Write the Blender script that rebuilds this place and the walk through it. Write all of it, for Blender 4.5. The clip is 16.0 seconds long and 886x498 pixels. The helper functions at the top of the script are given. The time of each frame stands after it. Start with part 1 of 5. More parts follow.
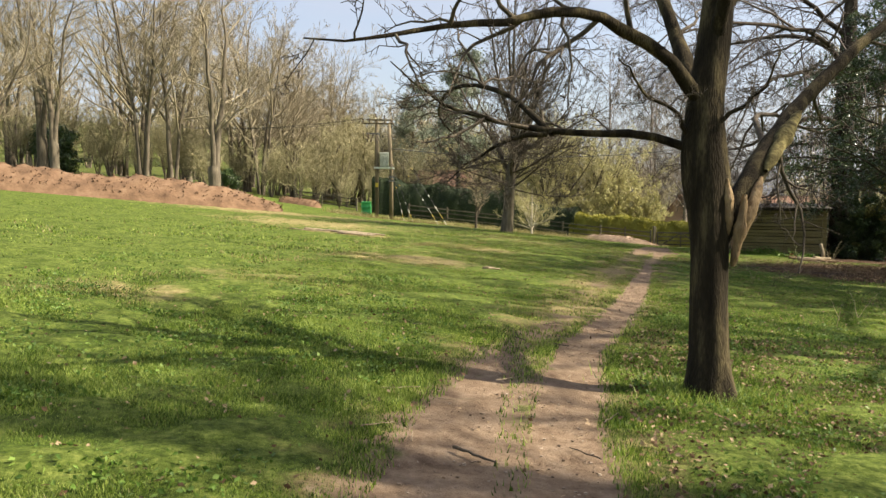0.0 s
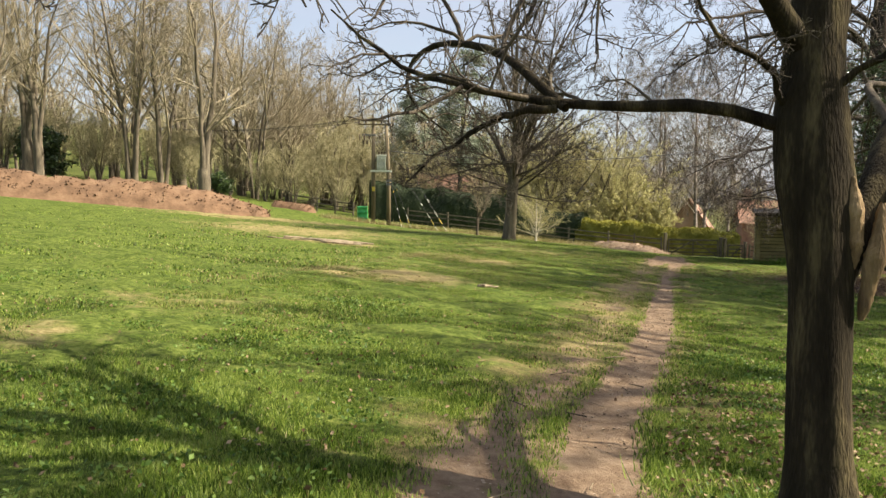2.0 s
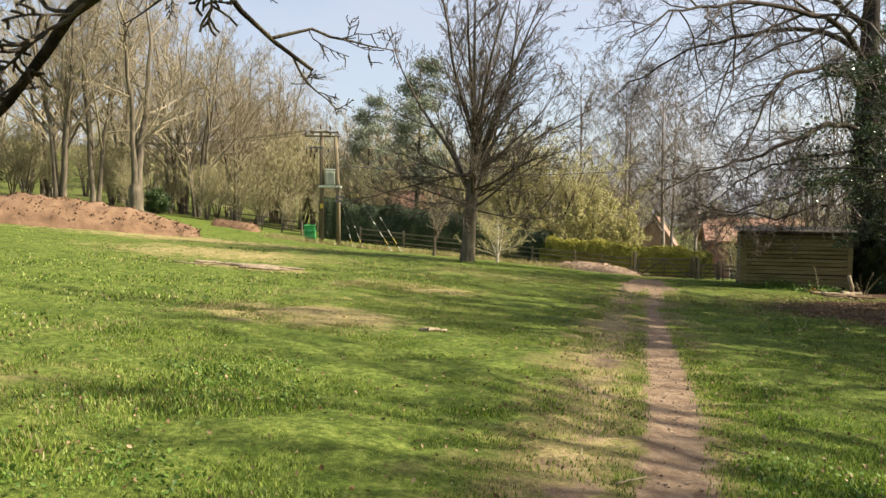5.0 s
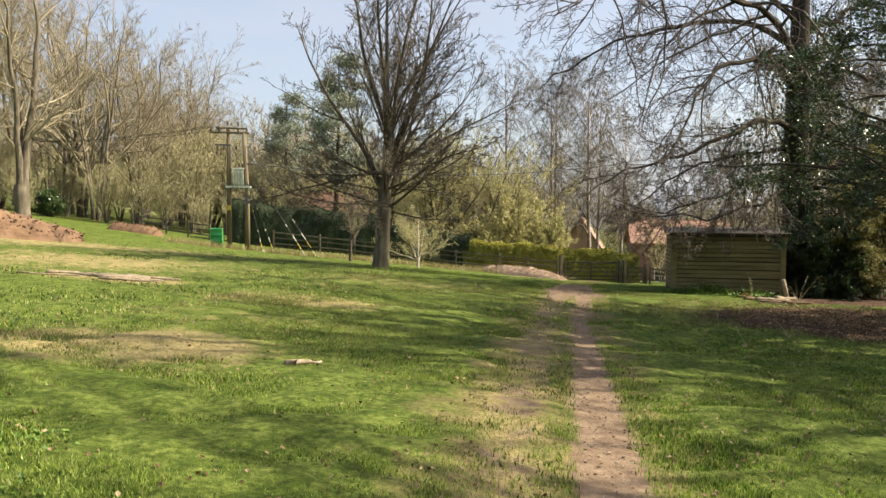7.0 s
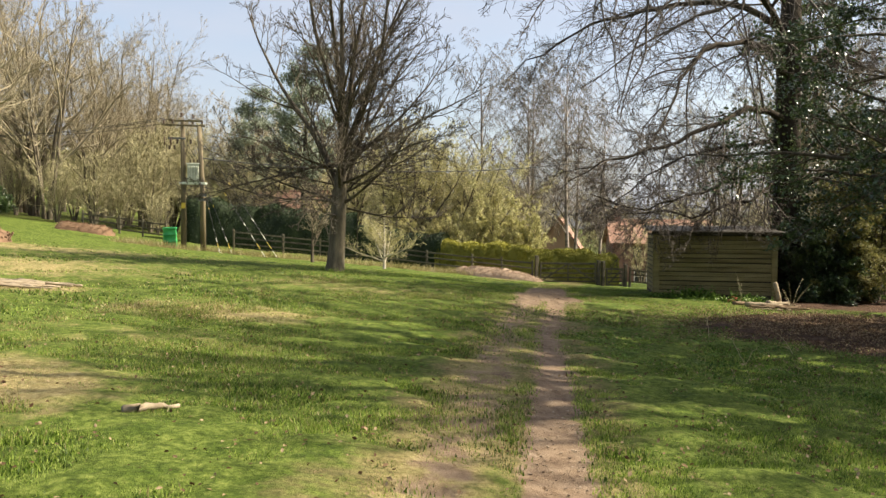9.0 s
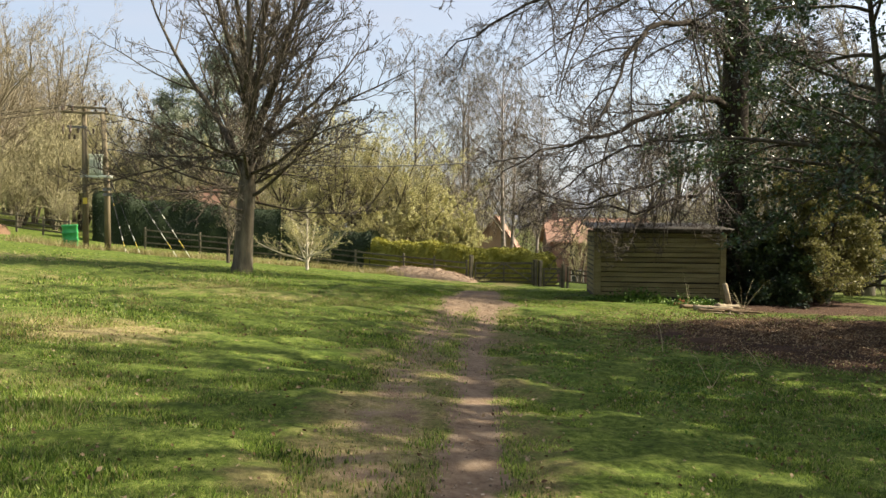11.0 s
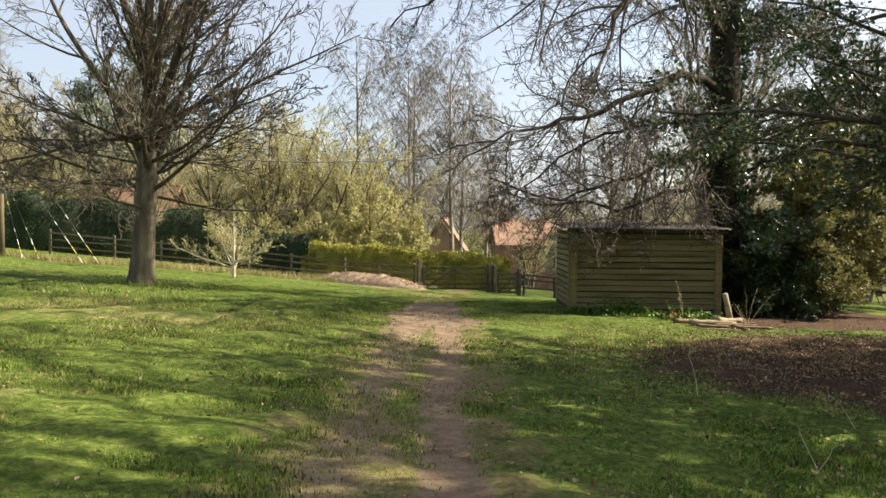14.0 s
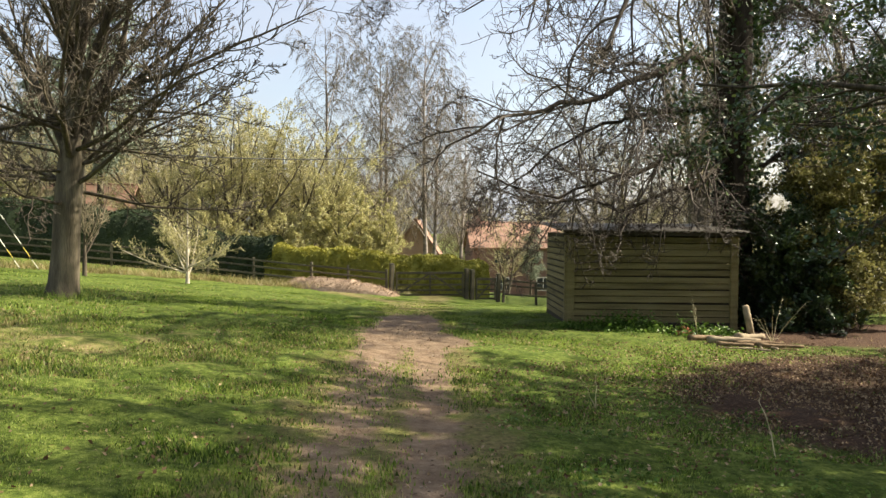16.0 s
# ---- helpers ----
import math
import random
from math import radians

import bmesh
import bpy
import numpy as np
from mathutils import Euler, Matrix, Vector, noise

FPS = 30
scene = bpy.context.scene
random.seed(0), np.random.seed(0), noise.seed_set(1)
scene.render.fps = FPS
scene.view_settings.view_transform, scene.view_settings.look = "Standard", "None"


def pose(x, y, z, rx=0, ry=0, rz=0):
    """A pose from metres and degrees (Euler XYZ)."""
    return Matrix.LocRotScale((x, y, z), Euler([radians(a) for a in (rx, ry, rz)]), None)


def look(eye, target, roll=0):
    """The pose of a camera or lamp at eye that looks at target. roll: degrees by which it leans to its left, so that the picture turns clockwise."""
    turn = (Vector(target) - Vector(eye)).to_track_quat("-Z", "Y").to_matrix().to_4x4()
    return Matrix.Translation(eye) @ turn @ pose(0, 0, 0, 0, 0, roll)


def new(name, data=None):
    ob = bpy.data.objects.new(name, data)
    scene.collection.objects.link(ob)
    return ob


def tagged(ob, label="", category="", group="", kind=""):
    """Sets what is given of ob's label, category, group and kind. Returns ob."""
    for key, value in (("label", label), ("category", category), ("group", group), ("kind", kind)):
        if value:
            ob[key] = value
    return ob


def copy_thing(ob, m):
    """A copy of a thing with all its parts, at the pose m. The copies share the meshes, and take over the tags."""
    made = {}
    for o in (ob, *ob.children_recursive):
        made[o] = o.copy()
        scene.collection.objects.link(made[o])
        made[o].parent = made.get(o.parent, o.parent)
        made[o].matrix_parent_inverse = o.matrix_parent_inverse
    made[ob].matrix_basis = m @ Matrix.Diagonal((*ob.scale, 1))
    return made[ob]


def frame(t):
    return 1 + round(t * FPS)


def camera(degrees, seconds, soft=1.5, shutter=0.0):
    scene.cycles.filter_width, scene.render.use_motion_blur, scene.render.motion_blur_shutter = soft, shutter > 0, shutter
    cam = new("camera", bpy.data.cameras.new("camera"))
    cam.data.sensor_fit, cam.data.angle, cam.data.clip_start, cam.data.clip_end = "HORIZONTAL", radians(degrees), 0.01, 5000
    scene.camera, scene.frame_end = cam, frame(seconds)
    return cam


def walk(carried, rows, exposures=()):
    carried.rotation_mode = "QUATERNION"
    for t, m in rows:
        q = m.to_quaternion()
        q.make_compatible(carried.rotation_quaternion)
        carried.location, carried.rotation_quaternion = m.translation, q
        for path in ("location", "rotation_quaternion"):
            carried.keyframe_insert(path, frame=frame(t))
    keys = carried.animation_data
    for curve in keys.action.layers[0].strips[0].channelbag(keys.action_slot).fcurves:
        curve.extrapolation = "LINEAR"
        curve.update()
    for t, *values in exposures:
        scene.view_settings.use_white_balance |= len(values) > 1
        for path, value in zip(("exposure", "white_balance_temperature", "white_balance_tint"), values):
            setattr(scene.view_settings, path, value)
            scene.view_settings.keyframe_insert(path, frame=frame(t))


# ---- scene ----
cam = camera(58.8, 16.0)
METRES, EYE, TILT, LEAN, TURN = 21.0, 1.6, 0.0, 4.4, 0.0
ROWS = [
    (0.0, 0.0, 0.0, 0.0, 0.34, -3.8, -5.19),
    (0.5, 0.0064, 0.0317, 0.0005, 0.42, -3.74, -5.19),
    (1.0, 0.0102, 0.0654, 0.0009, 0.5, -3.71, -5.27),
    (1.5, 0.0127, 0.0967, 0.002, 0.63, -3.66, -5.27),
    (2.0, 0.0144, 0.1286, 0.0026, 0.68, -3.52, -5.29),
    (2.5, 0.0159, 0.1624, 0.0029, 0.69, -3.3, -5.27),
    (3.0, 0.0188, 0.1942, 0.0021, 0.65, -3.07, -5.26),
    (5.5, 0.0426, 0.3457, 0.0025, -3.58, -1.68, -5.04),
    (6.0, 0.0515, 0.3761, 0.0026, -5.3, -1.47, -4.97),
    (6.5, 0.0609, 0.4054, 0.0034, -6.62, -1.32, -4.95),
    (7.0, 0.0711, 0.4363, 0.0039, -7.26, -1.26, -4.9),
    (7.5, 0.0834, 0.4653, 0.0038, -7.67, -1.2, -4.89),
    (8.0, 0.0942, 0.4939, 0.0041, -7.96, -1.15, -4.9),
    (8.5, 0.1052, 0.5221, 0.0042, -8.23, -1.12, -4.9),
    (9.0, 0.1167, 0.5515, 0.0037, -8.68, -1.11, -4.88),
    (9.5, 0.1273, 0.5782, 0.0038, -9.78, -1.01, -4.84),
    (12.0, 0.1725, 0.7282, 0.0022, -14.65, -0.67, -4.91),
    (12.5, 0.1758, 0.7579, 0.003, -15.12, -0.6, -4.88),
    (13.0, 0.181, 0.787, 0.0023, -15.76, -0.48, -4.78),
    (13.5, 0.1885, 0.8175, 0.0019, -16.46, -0.34, -4.72),
    (14.0, 0.1974, 0.8468, 0.0015, -17.29, -0.21, -4.69),
    (14.5, 0.2058, 0.877, 0.0018, -18.09, -0.09, -4.68),
    (15.0, 0.214, 0.9071, 0.0026, -18.73, 0.03, -4.67),
    (15.5, 0.2217, 0.9369, 0.0023, -19.14, 0.11, -4.68),
    (16.0, 0.2283, 0.9679, 0.0034, -19.38, 0.12, -4.74),
]
walk(cam, [(t, pose(0, 0, EYE, TILT, LEAN, TURN) @ pose(METRES * x, METRES * y, METRES * z, 90 + pitch, roll, yaw)) for t, x, y, z, yaw, pitch, roll in ROWS], [(0.0, 1.24, 7000, 12), (4.0, 1.24, 7050, 12), (8.0, 1.24, 7050, 11), (16.0, 1.38, 7050, 9)])

# ---- world, sun ----
SUN_ELEV, SUN_AZ = radians(42.0), radians(-4.5)      # azimuth from +x towards +y
world = bpy.data.worlds.new("sky")
scene.world = world
world.use_nodes = True
wn = world.node_tree
sky = wn.nodes.new("ShaderNodeTexSky")
sky.sky_type, sky.sun_disc = "NISHITA", False
sky.sun_elevation, sky.sun_rotation = SUN_ELEV, radians(90) - SUN_AZ
sky.air_density, sky.dust_density, sky.ozone_density = 1.0, 3.0, 0.8
wn.nodes["Background"].inputs[1].default_value = 0.104
# thin high cloud that pales the blue
cloud_at, cloud, veil = wn.nodes.new("ShaderNodeTexCoord"), wn.nodes.new("ShaderNodeTexNoise"), wn.nodes.new("ShaderNodeMapRange")
cloud_map = wn.nodes.new("ShaderNodeMapping")
cloud_map.inputs["Scale"].default_value = (1.0, 1.0, 2.6)
wn.links.new(cloud_at.outputs["Generated"], cloud_map.inputs[0])
wn.links.new(cloud_map.outputs[0], cloud.inputs["Vector"])
cloud.inputs["Scale"].default_value, cloud.inputs["Detail"].default_value, cloud.inputs["Roughness"].default_value = 2.6, 6.0, 0.55
veil.inputs["From Min"].default_value, veil.inputs["From Max"].default_value = 0.34, 0.68
veil.inputs["To Min"].default_value, veil.inputs["To Max"].default_value = 0.15, 0.75
wn.links.new(cloud.outputs[0], veil.inputs["Value"])
haze = wn.nodes.new("ShaderNodeMix")
haze.data_type = "RGBA"
haze.inputs["B"].default_value = (2.75, 3.05, 3.75, 1)
wn.links.new(veil.outputs[0], haze.inputs["Factor"])
wn.links.new(sky.outputs[0], haze.inputs["A"])
wn.links.new(haze.outputs["Result"], wn.nodes["Background"].inputs[0])
sun = new("sun", bpy.data.lights.new("sun", "SUN"))
sun.data.energy, sun.data.angle, sun.data.color = 5.0, radians(0.55), (1.0, 0.93, 0.80)
sun_way = Vector((math.cos(SUN_ELEV) * math.cos(SUN_AZ), math.cos(SUN_ELEV) * math.sin(SUN_AZ), math.sin(SUN_ELEV)))
sun.matrix_world = look((40, 0, 40), Vector((40, 0, 40)) - sun_way)

rng = np.random.default_rng(7)

# ---- materials ----


def material(name, colours, scale=4.0, rough=0.85, bump=0.3, bump_scale=30.0, stretch=(1, 1, 1), metal=0.0, translucent=0.0, island=0.0, per_object=0.0, spec=0.3):
    """Colours from two scales of noise, with fine relief; island: variation from leaf to leaf."""
    m = bpy.data.materials.new(name)
    m.use_nodes = True
    nt = m.node_tree
    n, l = nt.nodes, nt.links
    bsdf = n["Principled BSDF"]
    co = n.new("ShaderNodeTexCoord")
    mp = n.new("ShaderNodeMapping")
    mp.inputs["Scale"].default_value = stretch
    l.new(co.outputs["Object"], mp.inputs[0])
    big, fine = n.new("ShaderNodeTexNoise"), n.new("ShaderNodeTexNoise")
    for node, s, d in ((big, scale, 5.0), (fine, bump_scale, 3.0)):
        node.inputs["Scale"].default_value, node.inputs["Detail"].default_value = s, d
        l.new(mp.outputs[0], node.inputs["Vector"])
    mix = n.new("ShaderNodeMath")
    mix.operation = "MULTIPLY_ADD"
    mix.inputs[1].default_value = 0.35
    l.new(fine.outputs[0], mix.inputs[0])
    half = n.new("ShaderNodeMath")
    half.operation, half.inputs[1].default_value = "MULTIPLY_ADD", 1.1
    half.inputs[2].default_value = -0.23
    l.new(big.outputs[0], half.inputs[0])
    l.new(half.outputs[0], mix.inputs[2])
    value = mix.outputs[0]
    if island or per_object:
        src = n.new("ShaderNodeNewGeometry").outputs["Random Per Island"] if island else n.new("ShaderNodeObjectInfo").outputs["Random"]
        add = n.new("ShaderNodeMath")
        add.operation, add.inputs[1].default_value = "MULTIPLY_ADD", (island or per_object)
        l.new(src, add.inputs[0])
        sub = n.new("ShaderNodeMath")
        sub.operation, sub.inputs[1].default_value = "SUBTRACT", (island or per_object) / 2
        l.new(value, sub.inputs[0])
        l.new(sub.outputs[0], add.inputs[2])
        value = add.outputs[0]
    ramp = n.new("ShaderNodeValToRGB")
    els = ramp.color_ramp.elements
    while len(els) < len(colours):
        els.new(0.5)
    for i, c in enumerate(colours):
        els[i].position = 0.22 + 0.56 * i / max(1, len(colours) - 1)
        els[i].color = (*c, 1)
    l.new(value, ramp.inputs[0])
    l.new(ramp.outputs[0], bsdf.inputs["Base Color"])
    bsdf.inputs["Roughness"].default_value = rough
    bsdf.inputs["Metallic"].default_value = metal
    bsdf.inputs["Specular IOR Level"].default_value = spec
    if bump:
        b = n.new("ShaderNodeBump")
        b.inputs["Strength"].default_value, b.inputs["Distance"].default_value = bump, 0.02
        l.new(fine.outputs[0], b.inputs["Height"])
        l.new(b.outputs[0], bsdf.inputs["Normal"])
    if translucent:
        tr, ms = n.new("ShaderNodeBsdfTranslucent"), n.new("ShaderNodeMixShader")
        l.new(ramp.outputs[0], tr.inputs[0])
        ms.inputs[0].default_value = translucent
        l.new(bsdf.outputs[0], ms.inputs[1])
        l.new(tr.outputs[0], ms.inputs[2])
        l.new(ms.outputs[0], n["Material Output"].inputs[0])
    return m


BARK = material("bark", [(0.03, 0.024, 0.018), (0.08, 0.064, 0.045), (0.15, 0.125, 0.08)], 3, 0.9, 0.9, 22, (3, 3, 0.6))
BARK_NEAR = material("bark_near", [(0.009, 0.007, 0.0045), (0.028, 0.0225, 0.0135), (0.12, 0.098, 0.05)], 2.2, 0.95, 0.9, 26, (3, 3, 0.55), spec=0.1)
BARK_GREY = material("bark_grey", [(0.05, 0.041, 0.029), (0.115, 0.096, 0.067), (0.22, 0.185, 0.125)], 2, 0.9, 0.6, 14, (3, 3, 0.5))
TWIG = material("twig", [(0.10, 0.08, 0.056), (0.18, 0.148, 0.104)], 1.5, 0.8, 0.0, 8)
TWIG_ASH = material("twig_ash", [(0.055, 0.046, 0.034), (0.12, 0.098, 0.07)], 1.5, 0.8, 0.0, 8)
TWIG_TAN = material("twig_tan", [(0.185, 0.155, 0.10), (0.32, 0.275, 0.18)], 0.6, 0.8, 0.0, 8)
TWIG_OLIVE = material("twig_olive", [(0.23, 0.205, 0.11), (0.40, 0.365, 0.20)], 0.5, 0.8, 0.0, 8)
BARK_BIRCH = material("bark_birch", [(0.09, 0.07, 0.06), (0.26, 0.22, 0.19), (0.40, 0.36, 0.32)], 1.2, 0.8, 0.3, 12, (1, 1, 2.5))
BARK_WHITE = material("bark_white", [(0.35, 0.30, 0.22), (0.62, 0.58, 0.48)], 3, 0.8, 0.3, 20)
WOUND = material("bare_wood", [(0.07, 0.045, 0.022), (0.20, 0.135, 0.065), (0.36, 0.26, 0.14)], 6, 0.8, 0.7, 30, (2, 2, 0.5))
BARK_BEECH = material("bark_dark", [(0.018, 0.015, 0.012), (0.042, 0.034, 0.026), (0.085, 0.07, 0.048)], 2, 0.92, 0.8, 18, (3, 3, 0.6), spec=0.1)
MOSS = material("moss_bark", [(0.03, 0.024, 0.012), (0.10, 0.085, 0.035), (0.26, 0.225, 0.10)], 9, 0.95, 1.0, 40, spec=0.1)
LEAF_WEED = material("leaf_weed", [(0.04, 0.085, 0.012), (0.09, 0.17, 0.025), (0.17, 0.26, 0.05)], 1.0, 0.5, 0.0, 6, translucent=0.3, island=0.5)
TWIG_BEECH = material("twig_beech", [(0.05, 0.04, 0.032), (0.10, 0.08, 0.062)], 1.5, 0.75, 0.0, 8)
LEAF_HOLLY = material("leaf_holly", [(0.016, 0.036, 0.012), (0.038, 0.075, 0.022), (0.10, 0.14, 0.04)], 0.9, 0.28, 0.0, 6, translucent=0.12, island=0.5, spec=0.6)
LEAF_YELLOW = material("leaf_spring", [(0.28, 0.27, 0.10), (0.45, 0.42, 0.18), (0.62, 0.58, 0.30)], 0.4, 0.6, 0.0, 5, translucent=0.35, island=0.5)
LEAF_HEDGE = material("leaf_hedge", [(0.14, 0.14, 0.02), (0.23, 0.22, 0.03), (0.33, 0.31, 0.05)], 0.7, 0.6, 0.0, 6, translucent=0.2, island=0.5)
GRIT = material("path_grit", [(0.12, 0.085, 0.055), (0.22, 0.165, 0.115), (0.36, 0.29, 0.21)], 8, 0.95, 0.0, 30, island=0.6)
LEAF_HEDGE_DARK = material("leaf_hedge_dark", [(0.012, 0.022, 0.008), (0.03, 0.048, 0.014)], 0.7, 0.6, 0.0, 6, translucent=0.15, island=0.5)
LEAF_PINE = material("leaf_pine", [(0.13, 0.16, 0.11), (0.21, 0.245, 0.17), (0.29, 0.32, 0.23)], 0.5, 0.6, 0.0, 6, translucent=0.15, island=0.4)
LEAF_OLIVE = material("leaf_olive", [(0.10, 0.10, 0.03), (0.19, 0.18, 0.06), (0.27, 0.25, 0.09)], 0.5, 0.6, 0.0, 6, translucent=0.3, island=0.5)
SOIL = material("heap_soil", [(0.085, 0.05, 0.028), (0.15, 0.09, 0.051), (0.22, 0.14, 0.083)], 1.6, 0.95, 1.0, 9)
CHIPS = material("wood_chips", [(0.15, 0.10, 0.065), (0.28, 0.20, 0.135), (0.40, 0.30, 0.21)], 5, 0.95, 0.8, 25, island=0.3)
DEAD_LEAF = material("dead_leaf", [(0.08, 0.042, 0.02), (0.16, 0.10, 0.05), (0.34, 0.25, 0.15)], 3, 0.8, 0.0, 9, translucent=0.15, island=0.9)
SHED_WOOD = material("shed_board", [(0.10, 0.082, 0.034), (0.18, 0.15, 0.066), (0.25, 0.21, 0.10)], 1.5, 0.85, 0.5, 40, (0.5, 0.5, 6), per_object=0.3)
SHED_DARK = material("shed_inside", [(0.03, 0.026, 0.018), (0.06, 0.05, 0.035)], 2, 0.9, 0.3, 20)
ROOF_FELT = material("roof_sheet", [(0.05, 0.045, 0.036), (0.14, 0.125, 0.10)], 2, 0.8, 0.5, 20)
GATE_WOOD = material("gate_wood", [(0.045, 0.04, 0.028), (0.11, 0.095, 0.06)], 3, 0.85, 0.4, 30, (1, 1, 1), per_object=0.3)
FENCE_WOOD = material("fence_wood", [(0.055, 0.05, 0.035), (0.13, 0.115, 0.075)], 3, 0.85, 0.4, 30, per_object=0.4)
POLE_WOOD = material("pole_wood", [(0.07, 0.055, 0.032), (0.145, 0.115, 0.068), (0.23, 0.185, 0.115)], 2, 0.85, 0.5, 30, (2, 2, 0.3))
STEEL = material("steel_grey", [(0.10, 0.10, 0.10), (0.20, 0.20, 0.19)], 5, 0.5, 0.1, 30, metal=0.5)
TANK = material("tank_paint", [(0.30, 0.33, 0.26), (0.48, 0.51, 0.42)], 3, 0.5, 0.1, 20)
TANK_PALE = material("tank_pale_paint", [(0.55, 0.57, 0.48), (0.72, 0.74, 0.64)], 3, 0.5, 0.1, 20)
PORCELAIN = material("insulator", [(0.05, 0.03, 0.02), (0.09, 0.06, 0.045)], 3, 0.25, 0.0, 20)
WIRE = material("wire", [(0.03, 0.03, 0.03), (0.07, 0.07, 0.07)], 3, 0.6, 0.0, 20)
MARK_WHITE = material("marker_white", [(0.62, 0.6, 0.5), (0.8, 0.78, 0.66)], 6, 0.6, 0.0, 20)
MARK_YELLOW = material("marker_yellow", [(0.5, 0.36, 0.04), (0.62, 0.46, 0.08)], 6, 0.6, 0.0, 20)
BARREL = material("barrel_green", [(0.015, 0.20, 0.05), (0.04, 0.36, 0.10), (0.08, 0.44, 0.15)], 2, 0.45, 0.1, 20)
BRICK = material("house_brick", [(0.13, 0.08, 0.065), (0.19, 0.125, 0.10), (0.25, 0.175, 0.14)], 1.5, 0.9, 0.3, 12)
BRICK_PINK = material("house_render", [(0.40, 0.26, 0.20), (0.52, 0.36, 0.28)], 0.8, 0.9, 0.3, 12)
TILES = material("roof_tiles", [(0.17, 0.095, 0.065), (0.26, 0.15, 0.105), (0.33, 0.22, 0.16)], 0.9, 0.85, 0.6, 8, (1, 1, 3))
WHITE_PAINT = material("white_paint", [(0.68, 0.68, 0.65), (0.8, 0.8, 0.78)], 2, 0.5, 0.0, 20)
DARK_PAINT = material("dark_joinery", [(0.02, 0.018, 0.016), (0.045, 0.04, 0.035)], 2, 0.5, 0.0, 20)
PANE = material("window_pane", [(0.02, 0.024, 0.03), (0.05, 0.06, 0.07)], 2, 0.06, 0.0, 20, spec=0.6)
CUT_WOOD = material("cut_log", [(0.10, 0.062, 0.034), (0.22, 0.155, 0.09)], 5, 0.9, 0.6, 22)
RED_BRICK = material("loose_brick", [(0.30, 0.10, 0.05), (0.42, 0.17, 0.09)], 6, 0.9, 0.5, 30)
STICK = material("dead_stick", [(0.16, 0.12, 0.075), (0.34, 0.28, 0.19)], 6, 0.9, 0.3, 22)
DRY_STALK = material("dry_stalk", [(0.34, 0.28, 0.16), (0.5, 0.43, 0.27)], 5, 0.8, 0.0, 20)


def attribute_ground():
    """Turf, worn earth, dry grass and leaf litter, mixed by the sheet's own wear masks and broken up by noise."""
    m = bpy.data.materials.new("meadow_ground")
    m.use_nodes = True
    n, l = m.node_tree.nodes, m.node_tree.links
    bsdf = n["Principled BSDF"]
    bsdf.inputs["Roughness"].default_value = 0.95
    bsdf.inputs["Specular IOR Level"].default_value = 0.1
    co = n.new("ShaderNodeTexCoord")

    def tex(scale, detail=6.0, rough=0.6):
        t = n.new("ShaderNodeTexNoise")
        t.inputs["Scale"].default_value, t.inputs["Detail"].default_value, t.inputs["Roughness"].default_value = scale, detail, rough
        l.new(co.outputs["Object"], t.inputs["Vector"])
        return t.outputs[0]

    def ramp(src, stops):
        r = n.new("ShaderNodeValToRGB")
        while len(r.color_ramp.elements) < len(stops):
            r.color_ramp.elements.new(0.5)
        for e, (p, c) in zip(r.color_ramp.elements, stops):
            e.position, e.color = p, (*c, 1)
        l.new(src, r.inputs[0])
        return r.outputs[0]

    def mask(name, src, gain, low, high):
        a = n.new("ShaderNodeAttribute")
        a.attribute_name = name
        k = n.new("ShaderNodeMath")
        k.operation, k.inputs[1].default_value = "MULTIPLY_ADD", gain
        l.new(src, k.inputs[0])
        l.new(a.outputs["Fac"], k.inputs[2])
        r = n.new("ShaderNodeMapRange")
        r.interpolation_type = "SMOOTHSTEP"
        r.inputs["From Min"].default_value, r.inputs["From Max"].default_value = low + gain * 0.5, high + gain * 0.5
        l.new(k.outputs[0], r.inputs["Value"])
        return r.outputs[0]

    def mix(fac, a, b):
        x = n.new("ShaderNodeMix")
        x.data_type = "RGBA"
        l.new(fac, x.inputs["Factor"])
        l.new(a, x.inputs["A"])
        l.new(b, x.inputs["B"])
        return x.outputs["Result"]

    mid, fine = tex(2.4), tex(19.0, 5.0)
    grass = ramp(tex(11.0, 10.0, 0.78), [(0.36, (0.022, 0.036, 0.006)), (0.5, (0.084, 0.118, 0.020)), (0.64, (0.195, 0.225, 0.056))])
    lush = ramp(tex(16.0, 8.0, 0.75), [(0.36, (0.012, 0.022, 0.004)), (0.5, (0.042, 0.070, 0.010)), (0.66, (0.12, 0.165, 0.026))])
    tuft = n.new("ShaderNodeMapRange")
    tuft.interpolation_type = "SMOOTHSTEP"
    tuft.inputs["From Min"].default_value, tuft.inputs["From Max"].default_value, tuft.inputs["To Max"].default_value = 0.46, 0.62, 0.85
    l.new(tex(1.9, 7.0, 0.68), tuft.inputs["Value"])
    grass = mix(tuft.outputs[0], grass, lush)
    thin = ramp(fine, [(0.35, (0.10, 0.085, 0.035)), (0.65, (0.21, 0.18, 0.075))])
    grass = mix(mask("thin", mid, 1.4, 0.55, 1.0), grass, thin)
    dry = ramp(fine, [(0.3, (0.13, 0.10, 0.04)), (0.5, (0.25, 0.205, 0.09)), (0.7, (0.36, 0.30, 0.15))])
    col = mix(mask("dry", mid, 1.5, 0.30, 0.85), grass, dry)
    earth = ramp(tex(5.0, 10.0, 0.72), [(0.3, (0.10, 0.066, 0.042)), (0.5, (0.20, 0.142, 0.093)), (0.7, (0.30, 0.225, 0.155))])
    col = mix(mask("earth", mid, 1.3, 0.42, 0.66), col, earth)
